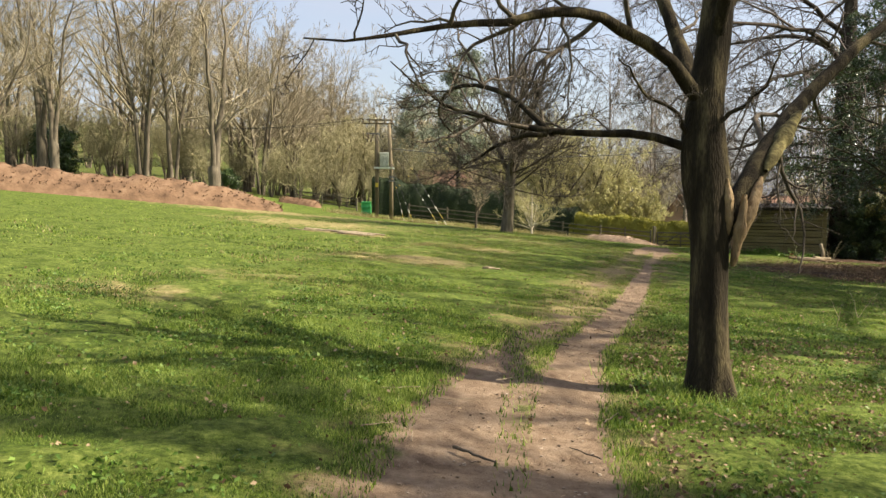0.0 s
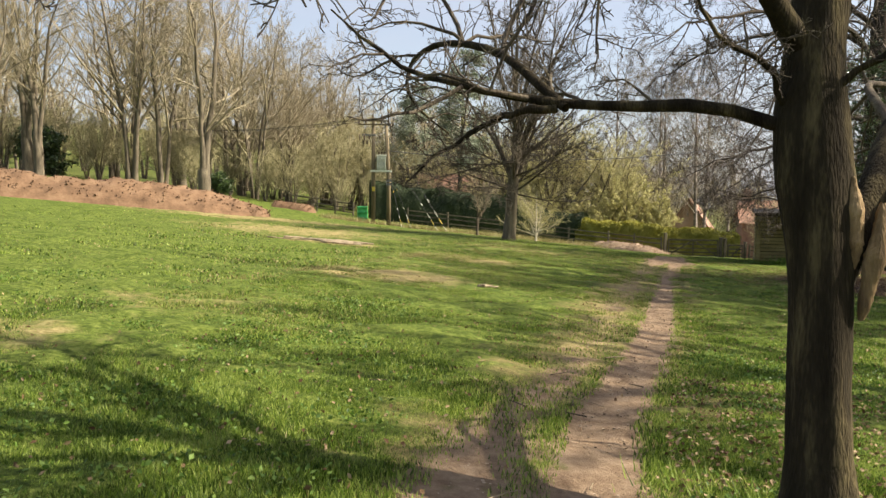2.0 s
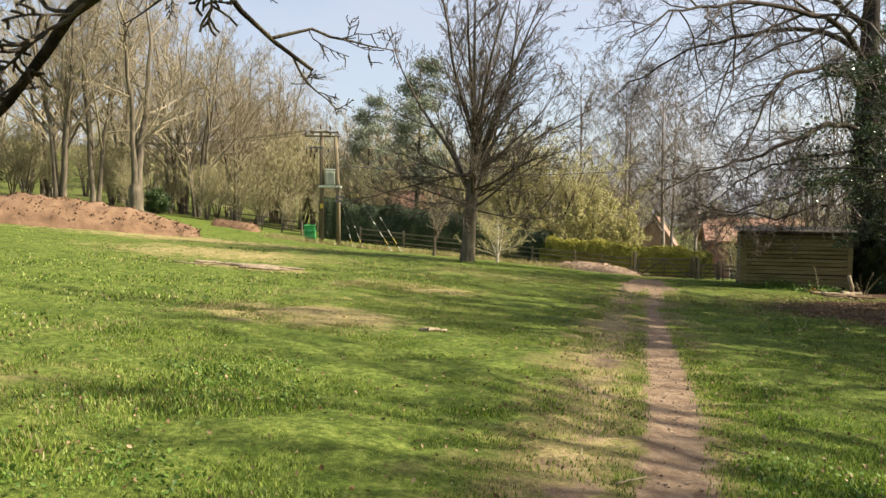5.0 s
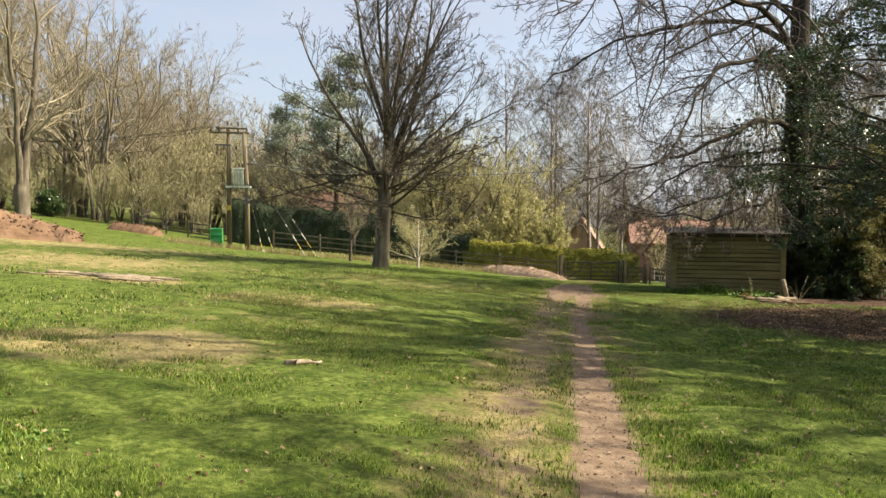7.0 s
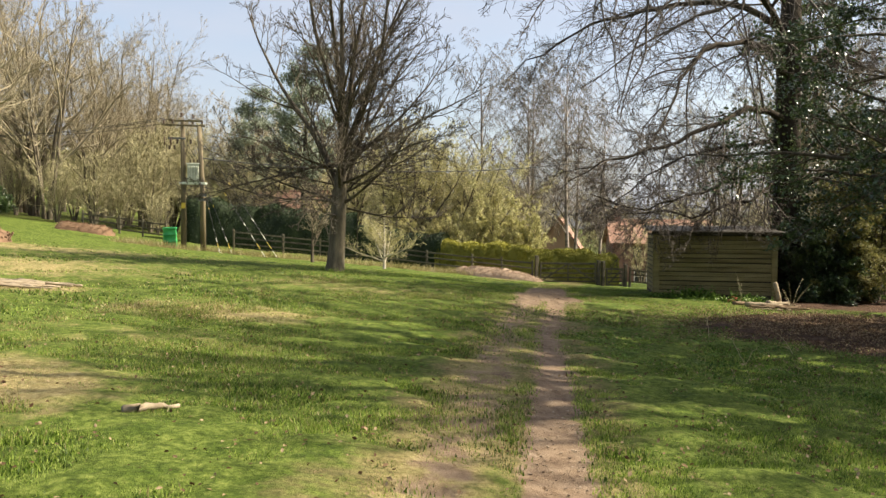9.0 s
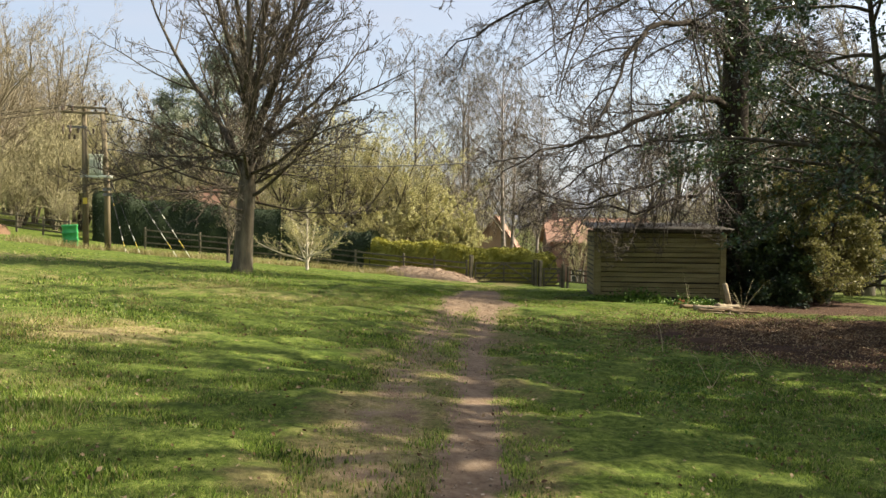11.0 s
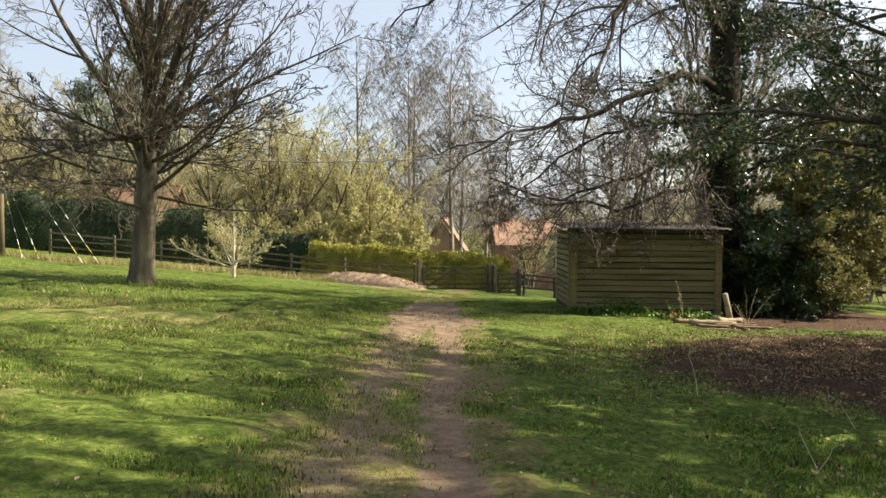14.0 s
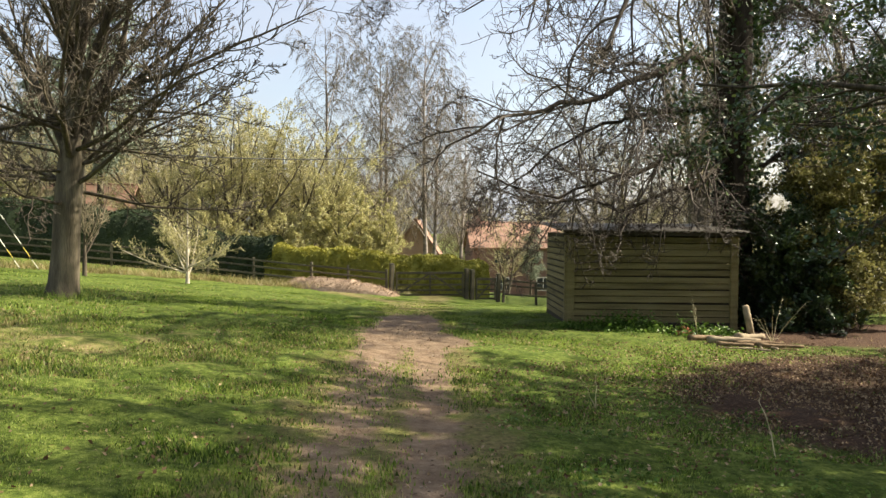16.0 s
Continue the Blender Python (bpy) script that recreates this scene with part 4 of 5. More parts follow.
pine = evergreen("pine_tree", (0.8, 72), "tall grey-green pine with uneven clumps of needles", 81, 15.5, 0.26, 3.4, LEAF_PINE, 46, 70, 0.11, 0.3)
set_out(pine, [(-4.0, 83, 0.82), (40, 76, 0.5), (33.5, 80, 0.42)], 82)
fir = evergreen("yew_tree", (-35, 69), "dark evergreen among the bare trees", 83, 3.2, 0.15, 2.6, LEAF_HOLLY, 40, 60, 0.13, 0.05)
set_out(fir, [(-41, 64, 1.0), (-18.5, 66, 0.5)], 84)


def birch(name, at, label, seed, height, group):
    r = np.random.default_rng(seed)
    root = tree_thing(name, at, label, group)
    s = np.linspace(0, 1, 16)
    line = np.stack([0.4 * np.sin(2.2 * s + seed), 0.2 * np.cos(3 * s), -0.3 + height * s], 1)
    rad = 0.21 * np.interp(s, [0, 0.06, 1], [1.2, 0.95, 0.06])
    v, f = tube(np.array([line]), np.array([rad]), 9)
    part_np("trunk", v, f, BARK_BIRCH, root, smooth=True)
    a, ar = shoots(r, np.array([line]), np.array([rad]), 34, 0.22, 0.98, (25, 60), 0.30, 0.014, 8, 0.07, 0.15)
    for k in range(len(a)):
        v, f = tube(a[k:k + 1], ar[k:k + 1], 5)
        part_np("limb", v, f, BARK_BIRCH, root, smooth=True)
    b, br = shoots(r, a, ar, 14, 0.2, 1.0, (25, 70), 0.55, 0.010, 6, 0.08, -1.6, floor_r=0.012)
    c, cr = shoots(r, b, br, 8, 0.1, 1.0, (15, 50), 0.6, 0.010, 3, 0.08, -1.2, floor_r=0.010)
    v, f = joined([tube(b, br, 3), tube(c, cr, 3)])
    part_np("crown", v, f, TWIG, root, "thin hanging twigs", True, "stuff")
    return root


BIR = "birches behind the hedge"
birch_a = birch("birch_tree", (22.7, 74.8), "tall bare birch with hanging twigs behind the hedge", 91, 19.0, BIR)
set_out(birch_a, [(18.6, 73.5, 0.95), (20.3, 76.5, 1.0), (15.8, 78.5, 1.08), (24.8, 80, 0.95), (28, 82, 0.9)], 92)


def beech():
    """The great spreading tree over the shed; its main limbs by their own lines."""
    r = np.random.default_rng(101)
    at = (18.3, 36.7)
    o = np.array([*at, gz(*at)])
    root = tree_thing("beech_tree", at, "great dark bare tree with long drooping limbs over the shed")
    trunk = resample([(18.35, 36.7, -1.3), (18.3, 36.7, -0.6), (18.28, 36.7, 1.5), (18.25, 36.7, 4), (18.2, 36.6, 8), (18.35, 36.7, 12), (18.3, 36.6, 17)], 24) - o
    tr = np.interp(trunk[:, 2], [-0.5, 0.1, 0.8, 4, 8, 12, 18], [0.75, 0.62, 0.50, 0.45, 0.40, 0.26, 0.05])
    v, f = tube(np.array([trunk]), np.array([tr]), 18)
    part_np("trunk", v, f, BARK_BEECH, root, smooth=True)
    lines = [
        [(18.2, 36.6, 7.6), (16.9, 35.6, 8.6), (15.0, 34.1, 8.7), (13.4, 32.8, 8.4), (11.0, 30.9, 8.1), (8.5, 29.0, 7.2), (6.4, 27.3, 5.8)],
        [(18.2, 36.6, 6.6), (16.4, 35.3, 7.3), (14.4, 33.6, 7.0), (12.6, 32.2, 6.2), (11.2, 31.0, 4.8), (10.4, 30.4, 3.4)],
        [(18.2, 36.6, 5.2), (16.6, 35.9, 5.4), (15.0, 35.2, 4.6), (13.2, 34.6, 3.6), (11.5, 33.9, 2.9), (9.9, 33.4, 2.3)],
        [(18.2, 36.6, 3.2), (17.0, 36.0, 3.0), (15.4, 35.3, 2.5), (13.9, 34.9, 2.2), (12.4, 34.5, 2.1), (11.3, 34.4, 2.2)],
        [(18.2, 36.6, 9.0), (16.6, 36.4, 10.6), (14.0, 36.0, 11.6), (11.0, 35.5, 11.2), (8.5, 35.0, 9.8)],
        [(18.2, 36.6, 8.2), (16.8, 37.6, 9.2), (14.6, 38.8, 9.4), (12.0, 39.8, 8.4), (10.0, 40.6, 6.8)],
        [(18.2, 36.6, 10.6), (19.6, 37.4, 12.0), (21.5, 38.4, 12.6), (23.5, 39.2, 11.8)],
        [(18.2, 36.6, 7.0), (20.2, 37.2, 7.8), (22.6, 38.0, 7.6), (25.0, 38.6, 6.4)],
        [(18.2, 36.6, 11.4), (17.4, 37.4, 13.6), (15.6, 37.6, 15.0), (13.4, 37.4, 15.4)],
        [(18.3, 36.7, 12.0), (18.8, 37.4, 14.6), (18.6, 38.8, 16.6), (17.8, 40.2, 17.6)],
        [(18.2, 36.6, 4.4), (17.0, 36.6, 4.6), (15.4, 36.8, 4.0), (13.9, 36.6, 3.2), (12.4, 36.2, 2.5)],
        [(18.2, 36.6, 6.2), (19.8, 37.2, 6.9), (22.0, 37.8, 8.0), (24.5, 38.4, 8.6)],
        [(18.2, 36.6, 8.8), (20.0, 37.6, 9.4), (22.4, 38.6, 10.4), (25.0, 39.4, 10.8)],
        [(18.2, 36.6, 3.6), (16.5, 35.8, 3.5), (14.9, 35.2, 2.7), (13.2, 34.9, 2.2), (11.4, 34.8, 2.3), (10.2, 34.6, 2.8)],
        [(18.2, 36.6, 3.9), (19.6, 36.9, 4.5), (21.4, 37.3, 5.3), (23.4, 37.6, 6.4)],
        [(18.2, 36.6, 3.0), (19.4, 36.8, 3.1), (21.0, 37.0, 3.8), (22.8, 37.2, 4.9)],
    ]
    pts = np.stack([resample(p, 18) for p in lines]) - o
    pts[:, 2:] += np.cumsum(r.normal(0, 0.085, pts[:, 2:].shape), 1)
    rad = np.stack([np.linspace(0.125 if i not in (3, 10, 13, 14, 15) else 0.07, 0.015, 18) for i in range(len(lines))])
    for i in range(len(lines)):
        v, f = tube(pts[i:i + 1], rad[i:i + 1], 10)
        part_np("limb", v, f, BARK_BEECH, root, smooth=True)
    a, ar = shoots(r, pts, rad, 25, 0.12, 1.0, (28, 72), 0.36, 0.0095, 9, 0.20, -0.75)
    b, br = shoots(r, a, ar, 12, 0.10, 1.0, (28, 65), 0.40, 0.010, 6, 0.22, -0.25, floor_r=0.007)
    c, cr = shoots(r, b, br, 7, 0.10, 1.0, (28, 65), 0.52, 0.010, 3, 0.22, 0.45, floor_r=0.008)
    v, f = joined([tube(a, ar, 6), tube(b, br, 4), tube(c, cr, 3)])
    part_np("crown", v, f, TWIG_BEECH, root, "dense dark drooping twigs", True, "stuff")
    # ivy on the trunk
    h = r.uniform(0.3, 9.0, 9000)
    ang = r.uniform(0, 2 * np.pi, 9000)
    rr = np.interp(h, [0, 4, 9], [0.62, 0.5, 0.42]) + np.abs(r.normal(0, 0.10, 9000))
    keep = np.sin(3 * ang + 1.3 * h) + np.sin(1.1 * h + ang) > 0.1
    on_trunk = np.stack([np.cos(ang) * rr, np.sin(ang) * rr, h], 1)[keep]
    on_limbs = along(r, pts[[1, 2, 7, 10, 11, 12, 13, 14, 15], :8], 800, 0.0)
    on_limbs = on_limbs + r.normal(0, 1, on_limbs.shape) * np.array([0.42, 0.42, 0.5]) * r.uniform(0.2, 1, (len(on_limbs), 1))
    on_limbs = on_limbs[value_noise(on_limbs[:, 0] + on_limbs[:, 1], on_limbs[:, 2], 0.5, 9) > 0.42]
    v, f = leaves(r, np.concatenate([on_trunk, on_limbs]), 0.08)
    part_np("ivy", v, f, LEAF_HOLLY, root, "dark green ivy on the trunk and limbs", kind="stuff")


beech()


def holly(name, at, label, seed, height, radius, n, base=0.8, mat=LEAF_HOLLY, size=0.055, flat=1.0, gap=0.0):
    """A broad evergreen: stems, arching branches, and glossy leaves thick at the branch ends."""
    r = np.random.default_rng(seed)
    root = tree_thing(name, at, label)
    s = np.linspace(0, 1, 12)
    stems = np.stack([np.stack([0.15 * math.cos(k * 2.1) + 0.12 * height * s * math.cos(k * 2.1), 0.15 * math.sin(k * 2.1) + 0.12 * height * s * math.sin(k * 2.1), -0.3 + (0.93 + 0.03 * k) * height * s], 1) for k in range(3)])
    rad = np.stack([0.16 * (1.08 - s)] * 3)
    for k in range(3):
        v, f = tube(stems[k:k + 1], rad[k:k + 1], 9)
        part_np("trunk", v, f, BARK, root, smooth=True)
    a, ar = shoots(r, stems, rad, 26, base / height, 0.98, (45, 95), 0.9 * radius / height, 0.015, 8, 0.1, -0.25)
    b, br = shoots(r, a, ar, 9, 0.2, 1.0, (25, 70), 0.36, 0.013, 5, 0.14, -0.3, floor_r=0.006)
    c, cr = shoots(r, b, br, 6, 0.2, 1.0, (25, 70), 0.5, 0.012, 3, 0.15, -0.1, floor_r=0.004)
    v, f = joined([tube(a, ar, 5), tube(b, br, 4), tube(c, cr, 3)])
    part_np("branchwork", v, f, BARK, root, smooth=True, kind="stuff")
    keep = c[r.random(len(c)) > gap]
    v, f = leaves(r, along(r, keep, n, 0.1) + r.normal(0, 0.07, (len(keep) * n, 3)), size, flat)
    part_np("foliage", v, f, mat, root, kind="stuff")
    return root


holly("holly_tree", (15.8, 26.7), "broad dark holly with glossy leaves beside the path", 111, 9.5, 5.2, 16, 2.6, gap=0.25)
holly("holly_tree", (21.5, 27.6), "dark evergreen behind the leaf litter", 112, 9.0, 4.4, 18, 0.4, gap=0.15)
holly("laurel_bush", (20.4, 35.2), "yellow-green evergreen bush beside the shed", 113, 5.2, 2.5, 10, 0.6, LEAF_OLIVE, 0.06, 0.6)
holly("holly_tree", (24.5, 38.5), "dark evergreen thicket behind the shed", 114, 8.0, 4.4, 12, 0.3, size=0.08)
# dark leaves added to stand in for the deep shade of the hollow
holly("holly_bush", (18.6, 35.2), "dark evergreen bush, added to fill the shaded hollow beside the shed", 115, 2.8, 1.7, 12, 0.2, size=0.06)
set_out(wood_d, [(25, 47, 0.8), (31, 52, 0.85), (37, 46, 0.85), (29, 43, 0.7)], 116)
set_out(wood_c, [(27, 57, 0.8), (35, 60, 0.9), (42, 55, 0.9)], 117)
# added mostly out of view, to throw a dense shadow over path and turf
evergreen("holly_tree", (15.8, 23.6), "dark ragged evergreen at the path side, added to cast shade", 125, 10.5, 0.25, 4.8, LEAF_HOLLY, 22, 15, 0.14, 0.3)

# ---- trees beside the way, out of the walker's sight, whose shade falls over the meadow ----
SIDE = "trees that shade the path"
side_a = bare_tree("oak_tree", (19.5, 19.8), "tall bare oak standing beside the meadow", 121, 21, 4.5, 0.36, BARK, TWIG, 12, (25, 75), 0.25, (7, 5, 2), twig_r=0.034, crown=0.62, group=SIDE, low=5, wander=0.12)
set_out(side_a, [(18.0, -2.5, 0.9), (24.0, 22.5, 0.95), (16.5, -7.0, 0.9), (27.0, -9.0, 1.0), (30, 20, 1.1), (25, -4, 1.3)], 122)

side_b = bare_tree("oak_tree", (15.5, 3.1), "tall bare oak with a high dense crown beside the meadow", 123, 20, 9.5, 0.34, BARK, TWIG, 14, (15, 60), 0.25, (7, 5, 2), twig_r=0.034, crown=0.5, group=SIDE, wander=0.12)
set_out(side_b, [(19.5, 10.2, 1.0), (21.5, 21.0, 1.0), (23.5, 17.8, 1.05)], 124)

# ---- heaps ----


def heap(name, line, half, height, mat, label, seed, rough=0.12, step_m=0.3):
    """A long tipped heap along a line, with clods."""
    r = np.random.default_rng(seed)
    n = max(8, int(sum(math.dist(a, b) for a, b in zip(line, line[1:])) / step_m))
    spine = resample([(x, y, 0) for x, y in line], n)[:, :2]
    tan = unit(np.gradient(spine, axis=0))
    nor = np.stack([-tan[:, 1], tan[:, 0]], 1)
    m = 19
    u = np.linspace(-1.15, 1.15, m)
    t = np.linspace(0, 1, n)
    ends = np.clip(np.minimum(t, 1 - t) * 7, 0, 1) ** 0.6
    if mat is CHIPS:
        ends = np.sin(np.pi * t) ** 0.55 * (1.12 - 0.4 * t)
    crest = ends * (1 + 0.07 * np.sin(0.31 * t * n + 1) + 0.03 * np.sin(0.83 * t * n))
    P = spine[:, None] + nor[:, None] * (u[None, :, None] * half * (0.55 + 0.45 * ends)[:, None, None])
    prof = np.clip(1 - np.abs(u) ** 1.7, -0.3, 1)
    Z = height * crest[:, None] * prof[None]
    Z = Z + 0.4 * rough * height * r.normal(size=Z.shape) * np.clip(prof, 0, 1)[None] + 0.04 * height * np.sin(5 * P[..., 0] + 2 * np.sin(4 * P[..., 1]))
    Z = np.where(prof[None] < 0.02, -0.25, Z) + land(P[..., 0], P[..., 1])
    Z[0] -= 0.4
    Z[-1] -= 0.4
    idx = np.arange(n * m).reshape(n, m)
    f = np.stack([idx[:-1, :-1], idx[1:, :-1], idx[1:, 1:], idx[:-1, 1:]], -1).reshape(-1, 4)
    o = np.array([*spine[n // 2], gz(*spine[n // 2])])
    root = thing(name, pose(*o), label, "heap")
    part_np("mound", np.concatenate([P, Z[..., None]], -1).reshape(-1, 3) - o, f, mat, root, smooth=True)
    k = 3600
    i, j = r.integers(1, n - 1, k), r.integers(3, m - 3, k)
    c = np.stack([P[i, j, 0], P[i, j, 1], Z[i, j]], 1) - o + r.normal(0, 0.08, (k, 3)) * np.array([1, 1, 0.3])
    cube = np.array([[-1, -1, -1], [1, -1, -1], [1, 1, -1], [-1, 1, -1], [-1, -1, 1], [1, -1, 1], [1, 1, 1], [-1, 1, 1]]) * 0.5
    cf = np.array([[0, 3, 2, 1], [4, 5, 6, 7], [0, 1, 5, 4], [1, 2, 6, 5], [2, 3, 7, 6], [3, 0, 4, 7]])
    v = c[:, None] + (cube[None] * r.uniform(0.5, 1.3, (k, 8, 3))) * (height * 0.055 * r.uniform(0.15, 1.2, k) ** 1.5)[:, None, None]
    part_np("loose_soil", v.reshape(-1, 3), (cf[None] + 8 * np.arange(k)[:, None, None]).reshape(-1, 4), mat, root, kind="stuff")


heap("earth_heap", [(-9.0, 43.4), (-12, 42.2), (-16, 41.0), (-21, 39.6), (-28, 37.5), (-34, 36)], 1.7, 1.15, SOIL, "long reddish-brown heap of dug earth on the grass", 131)
heap("earth_heap", [(-9.5, 59.5), (-11.5, 60), (-13.0, 60.2)], 0.9, 0.48, SOIL, "small brown earth heap before the thicket", 132)
heap("mulch_heap", [(10.2, 58.2), (11.6, 56.9), (13.2, 55.4), (14.6, 54.2)], 1.0, 0.62, CHIPS, "pale heap of wood chips beside the gate", 133, 0.08, 0.2)

# ---- fences, gates ----


def bar(name, a, b, w, h, mat, parent, m=None):
    """A sawn bar from a to b."""
    a, b = Vector(a), Vector(b)
    d = b - a
    bm = bmesh.new()
    box(bm, 0, -w / 2, -h / 2, d.length, w / 2, h / 2, bevel=min(w, h) * 0.12)
    turn = d.to_track_quat("X", "Z").to_matrix().to_4x4()
    bmesh.ops.transform(bm, matrix=Matrix.Translation(a) @ turn, verts=bm.verts)
    return part(name, bm, mat, parent)


def post(name, x, y, z, height, w, mat, parent, lean=0.0):
    bm = bmesh.new()
    box(bm, -w / 2, -w / 2, -0.3, w / 2, w / 2, height, bevel=w * 0.12)
    bmesh.ops.transform(bm, matrix=pose(x, y, z, lean, lean * 0.6, lean * 9), verts=bm.verts)
    return part(name, bm, mat, parent)


def rail_fence(line, rails, spacing, height, label, seed, mat=FENCE_WOOD):
    r = random.Random(seed)
    x0, y0 = line[0]
    root = thing("fence", pose(x0, y0, gz(x0, y0)), label, "fence")
    oz = gz(x0, y0)
    spots = []
    for (ax, ay), (bx, by) in zip(line, line[1:]):
        n = max(1, round(math.dist((ax, ay), (bx, by)) / spacing))
        spots += [(ax + (bx - ax) * i / n, ay + (by - ay) * i / n) for i in range(n)]
    spots.append(line[-1])
    for x, y in spots:
        post("post", x - x0, y - y0, gz(x, y) - oz, height + r.uniform(-0.06, 0.1), 0.11, mat, root, r.uniform(-2.5, 2.5))
    for (ax, ay), (bx, by) in zip(spots, spots[1:]):
        for h in rails:
            bar("rail", (ax - x0, ay - y0 - 0.06, gz(ax, ay) - oz + h + r.uniform(-0.03, 0.03)), (bx - x0, by - y0 - 0.06, gz(bx, by) - oz + h + r.uniform(-0.03, 0.03)), 0.035, 0.085, mat, root)


rail_fence([(14.4, 55.6), (11.4, 58.4), (8.8, 60.0), (4.5, 61.0), (0, 61.2), (-3, 61.3)], (0.35, 0.72, 1.02), 2.1, 1.15, "weathered post and rail fence before the hedge", 141)
rail_fence([(-12.2, 62.8), (-10, 62.6), (-7.2, 62.4)], (0.3, 0.6, 0.95), 1.5, 1.1, "short dark post and rail fence by the thicket", 142)
rail_fence([(20.0, 54.9), (21.4, 54.2), (22.6, 53.4)], (0.4, 0.8, 1.05), 1.2, 1.15, "dark rail fence beside the small gate", 143, GATE_WOOD)


def field_gate(a, b, height, bars, label):
    """A barred wooden gate hung between two posts."""
    ax, ay = a
    bx, by = b
    w = math.dist(a, b)
    root = thing("gate", pose(ax, ay, (gz(ax, ay) + gz(bx, by)) / 2, 0, 0, math.degrees(math.atan2(by - ay, bx - ax))), label, "gate")
    z0 = 0.12
    for i in range(bars):
        z = z0 + (height - z0) * (i / (bars - 1)) ** 1.12
        bar("gate_bar", (0.05, 0, z), (w - 0.05, 0, z), 0.03, 0.085 if i < bars - 1 else 0.11, GATE_WOOD, root)
    for x in (0.08, w - 0.08):
        bar("stile", (x, -0.035, 0.05), (x, -0.035, height + 0.06), 0.04, 0.09, GATE_WOOD, root)
    if w > 2:
        bar("brace", (0.1, -0.04, z0), (w / 2, -0.04, height), 0.03, 0.08, GATE_WOOD, root)
        bar("brace", (w - 0.1, -0.04, z0), (w / 2, -0.04, height), 0.03, 0.08, GATE_WOOD, root)
        bar("upright", (w / 2, -0.06, 0.1), (w / 2, -0.06, height), 0.03, 0.08, GATE_WOOD, root)
    else:
        bar("brace", (0.1, -0.04, z0), (w - 0.1, -0.04, height), 0.03, 0.08, GATE_WOOD, root)
    return root


def gate_post(x, y, height, w, label):
    root = thing("gate_post", pose(x, y, gz(x, y)), label, "post", "gate posts")
    post("shaft", 0, 0, 0, height, w, GATE_WOOD, root, 1.0)
    bm = bmesh.new()
    box(bm, -w * 0.56, -w * 0.56, height - 0.01, w * 0.56, w * 0.56, height + 0.06, bevel=w * 0.12)
    part("cap", bm, GATE_WOOD, root)


field_gate((14.75, 55.45), (18.05, 55.05), 1.15, 5, "wide dark five-barred wooden field gate, shut")
field_gate((18.55, 55.0), (19.65, 54.92), 1.05, 5, "small dark wooden wicket gate beside the field gate")
for gx, gy, gh, gw in ((14.6, 55.5, 1.4, 0.2), (18.15, 55.05, 1.42, 0.19), (18.42, 55.02, 1.4, 0.19), (19.75, 54.95, 1.3, 0.17)):
    gate_post(gx, gy, gh, gw, "square dark timber gate post")

# ---- hedges ----


def hedge(line, half, height, mat, label, seed, n):
    """A clipped hedge: a rounded uneven body under a skin of small leaves."""
    r = np.random.default_rng(seed)
    k = max(6, int(sum(math.dist(a, b) for a, b in zip(line, line[1:])) / 0.35))
    spine = resample([(x, y, 0) for x, y in line], k)[:, :2]
    tan = unit(np.gradient(spine, axis=0))
    nor = np.stack([-tan[:, 1], tan[:, 0]], 1)
    prof = np.array([(-1, 0), (-1.02, 0.3), (-0.98, 0.6), (-0.9, 0.85), (-0.7, 0.97), (-0.3, 1.02), (0.3, 1.02), (0.7, 0.97), (0.9, 0.85), (1, 0.5), (1, 0)])
    t = np.arange(k)
    hgt = height * (1 + 0.05 * np.sin(0.5 * t) + 0.03 * np.sin(1.3 * t + 1))
    XY = spine[:, None] + nor[:, None] * (prof[None, :, :1] * half * (1 + 0.10 * r.normal(size=(k, len(prof), 1))))
    Z = land(spine[:, 0], spine[:, 1])[:, None] - 0.2 + (hgt[:, None] + 0.2) * prof[None, :, 1] + 0.05 * r.normal(size=(k, len(prof)))
    o = np.array([*spine[k // 2], gz(*spine[k // 2])])
    V = np.concatenate([XY, Z[..., None]], -1) - o
    m = len(prof)
    idx = np.arange(k * m).reshape(k, m)
    f = np.stack([idx[:-1, :-1], idx[1:, :-1], idx[1:, 1:], idx[:-1, 1:]], -1).reshape(-1, 4)
    end = np.array([[idx[e, i], idx[e, i + 1], idx[e, m - 2 - i], idx[e, m - 1 - i]] for e in (0, k - 1) for i in range(m // 2)])
    root = thing("hedge", pose(*o), label, "hedge")
    part_np("body", V.reshape(-1, 3), np.concatenate([f, end]), mat, root, smooth=True)
    i, j = r.integers(0, k - 1, n), r.integers(0, m - 1, n)
    a, b = r.random((n, 1)), r.random((n, 1))
    c = V[i, j] * (1 - a) * (1 - b) + V[i + 1, j] * a * (1 - b) + V[i, j + 1] * (1 - a) * b + V[i + 1, j + 1] * a * b
    v, f = leaves(r, c + r.normal(0, 0.035, c.shape), 0.06)
    part_np("foliage", v, f, mat, root, kind="stuff")


hedge([(-6.0, 63.4), (0, 63.2), (4.6, 63.0)], 0.9, 2.75, LEAF_HEDGE_DARK, "dark clipped evergreen hedge behind the fence", 151, 24000)
hedge([(4.8, 63.0), (8.8, 62.2), (10.2, 61.4)], 0.9, 2.1, LEAF_HEDGE_DARK, "low dark stretch of hedge behind the fence", 152, 14000)
hedge([(8.8, 62.6), (11.2, 60.6), (14.0, 59.2), (18.0, 58.4), (20.4, 58.2)], 0.9, 1.85, LEAF_HEDGE, "sunlit yellow-green clipped hedge behind the gate", 153, 48000)

# ---- shed ----


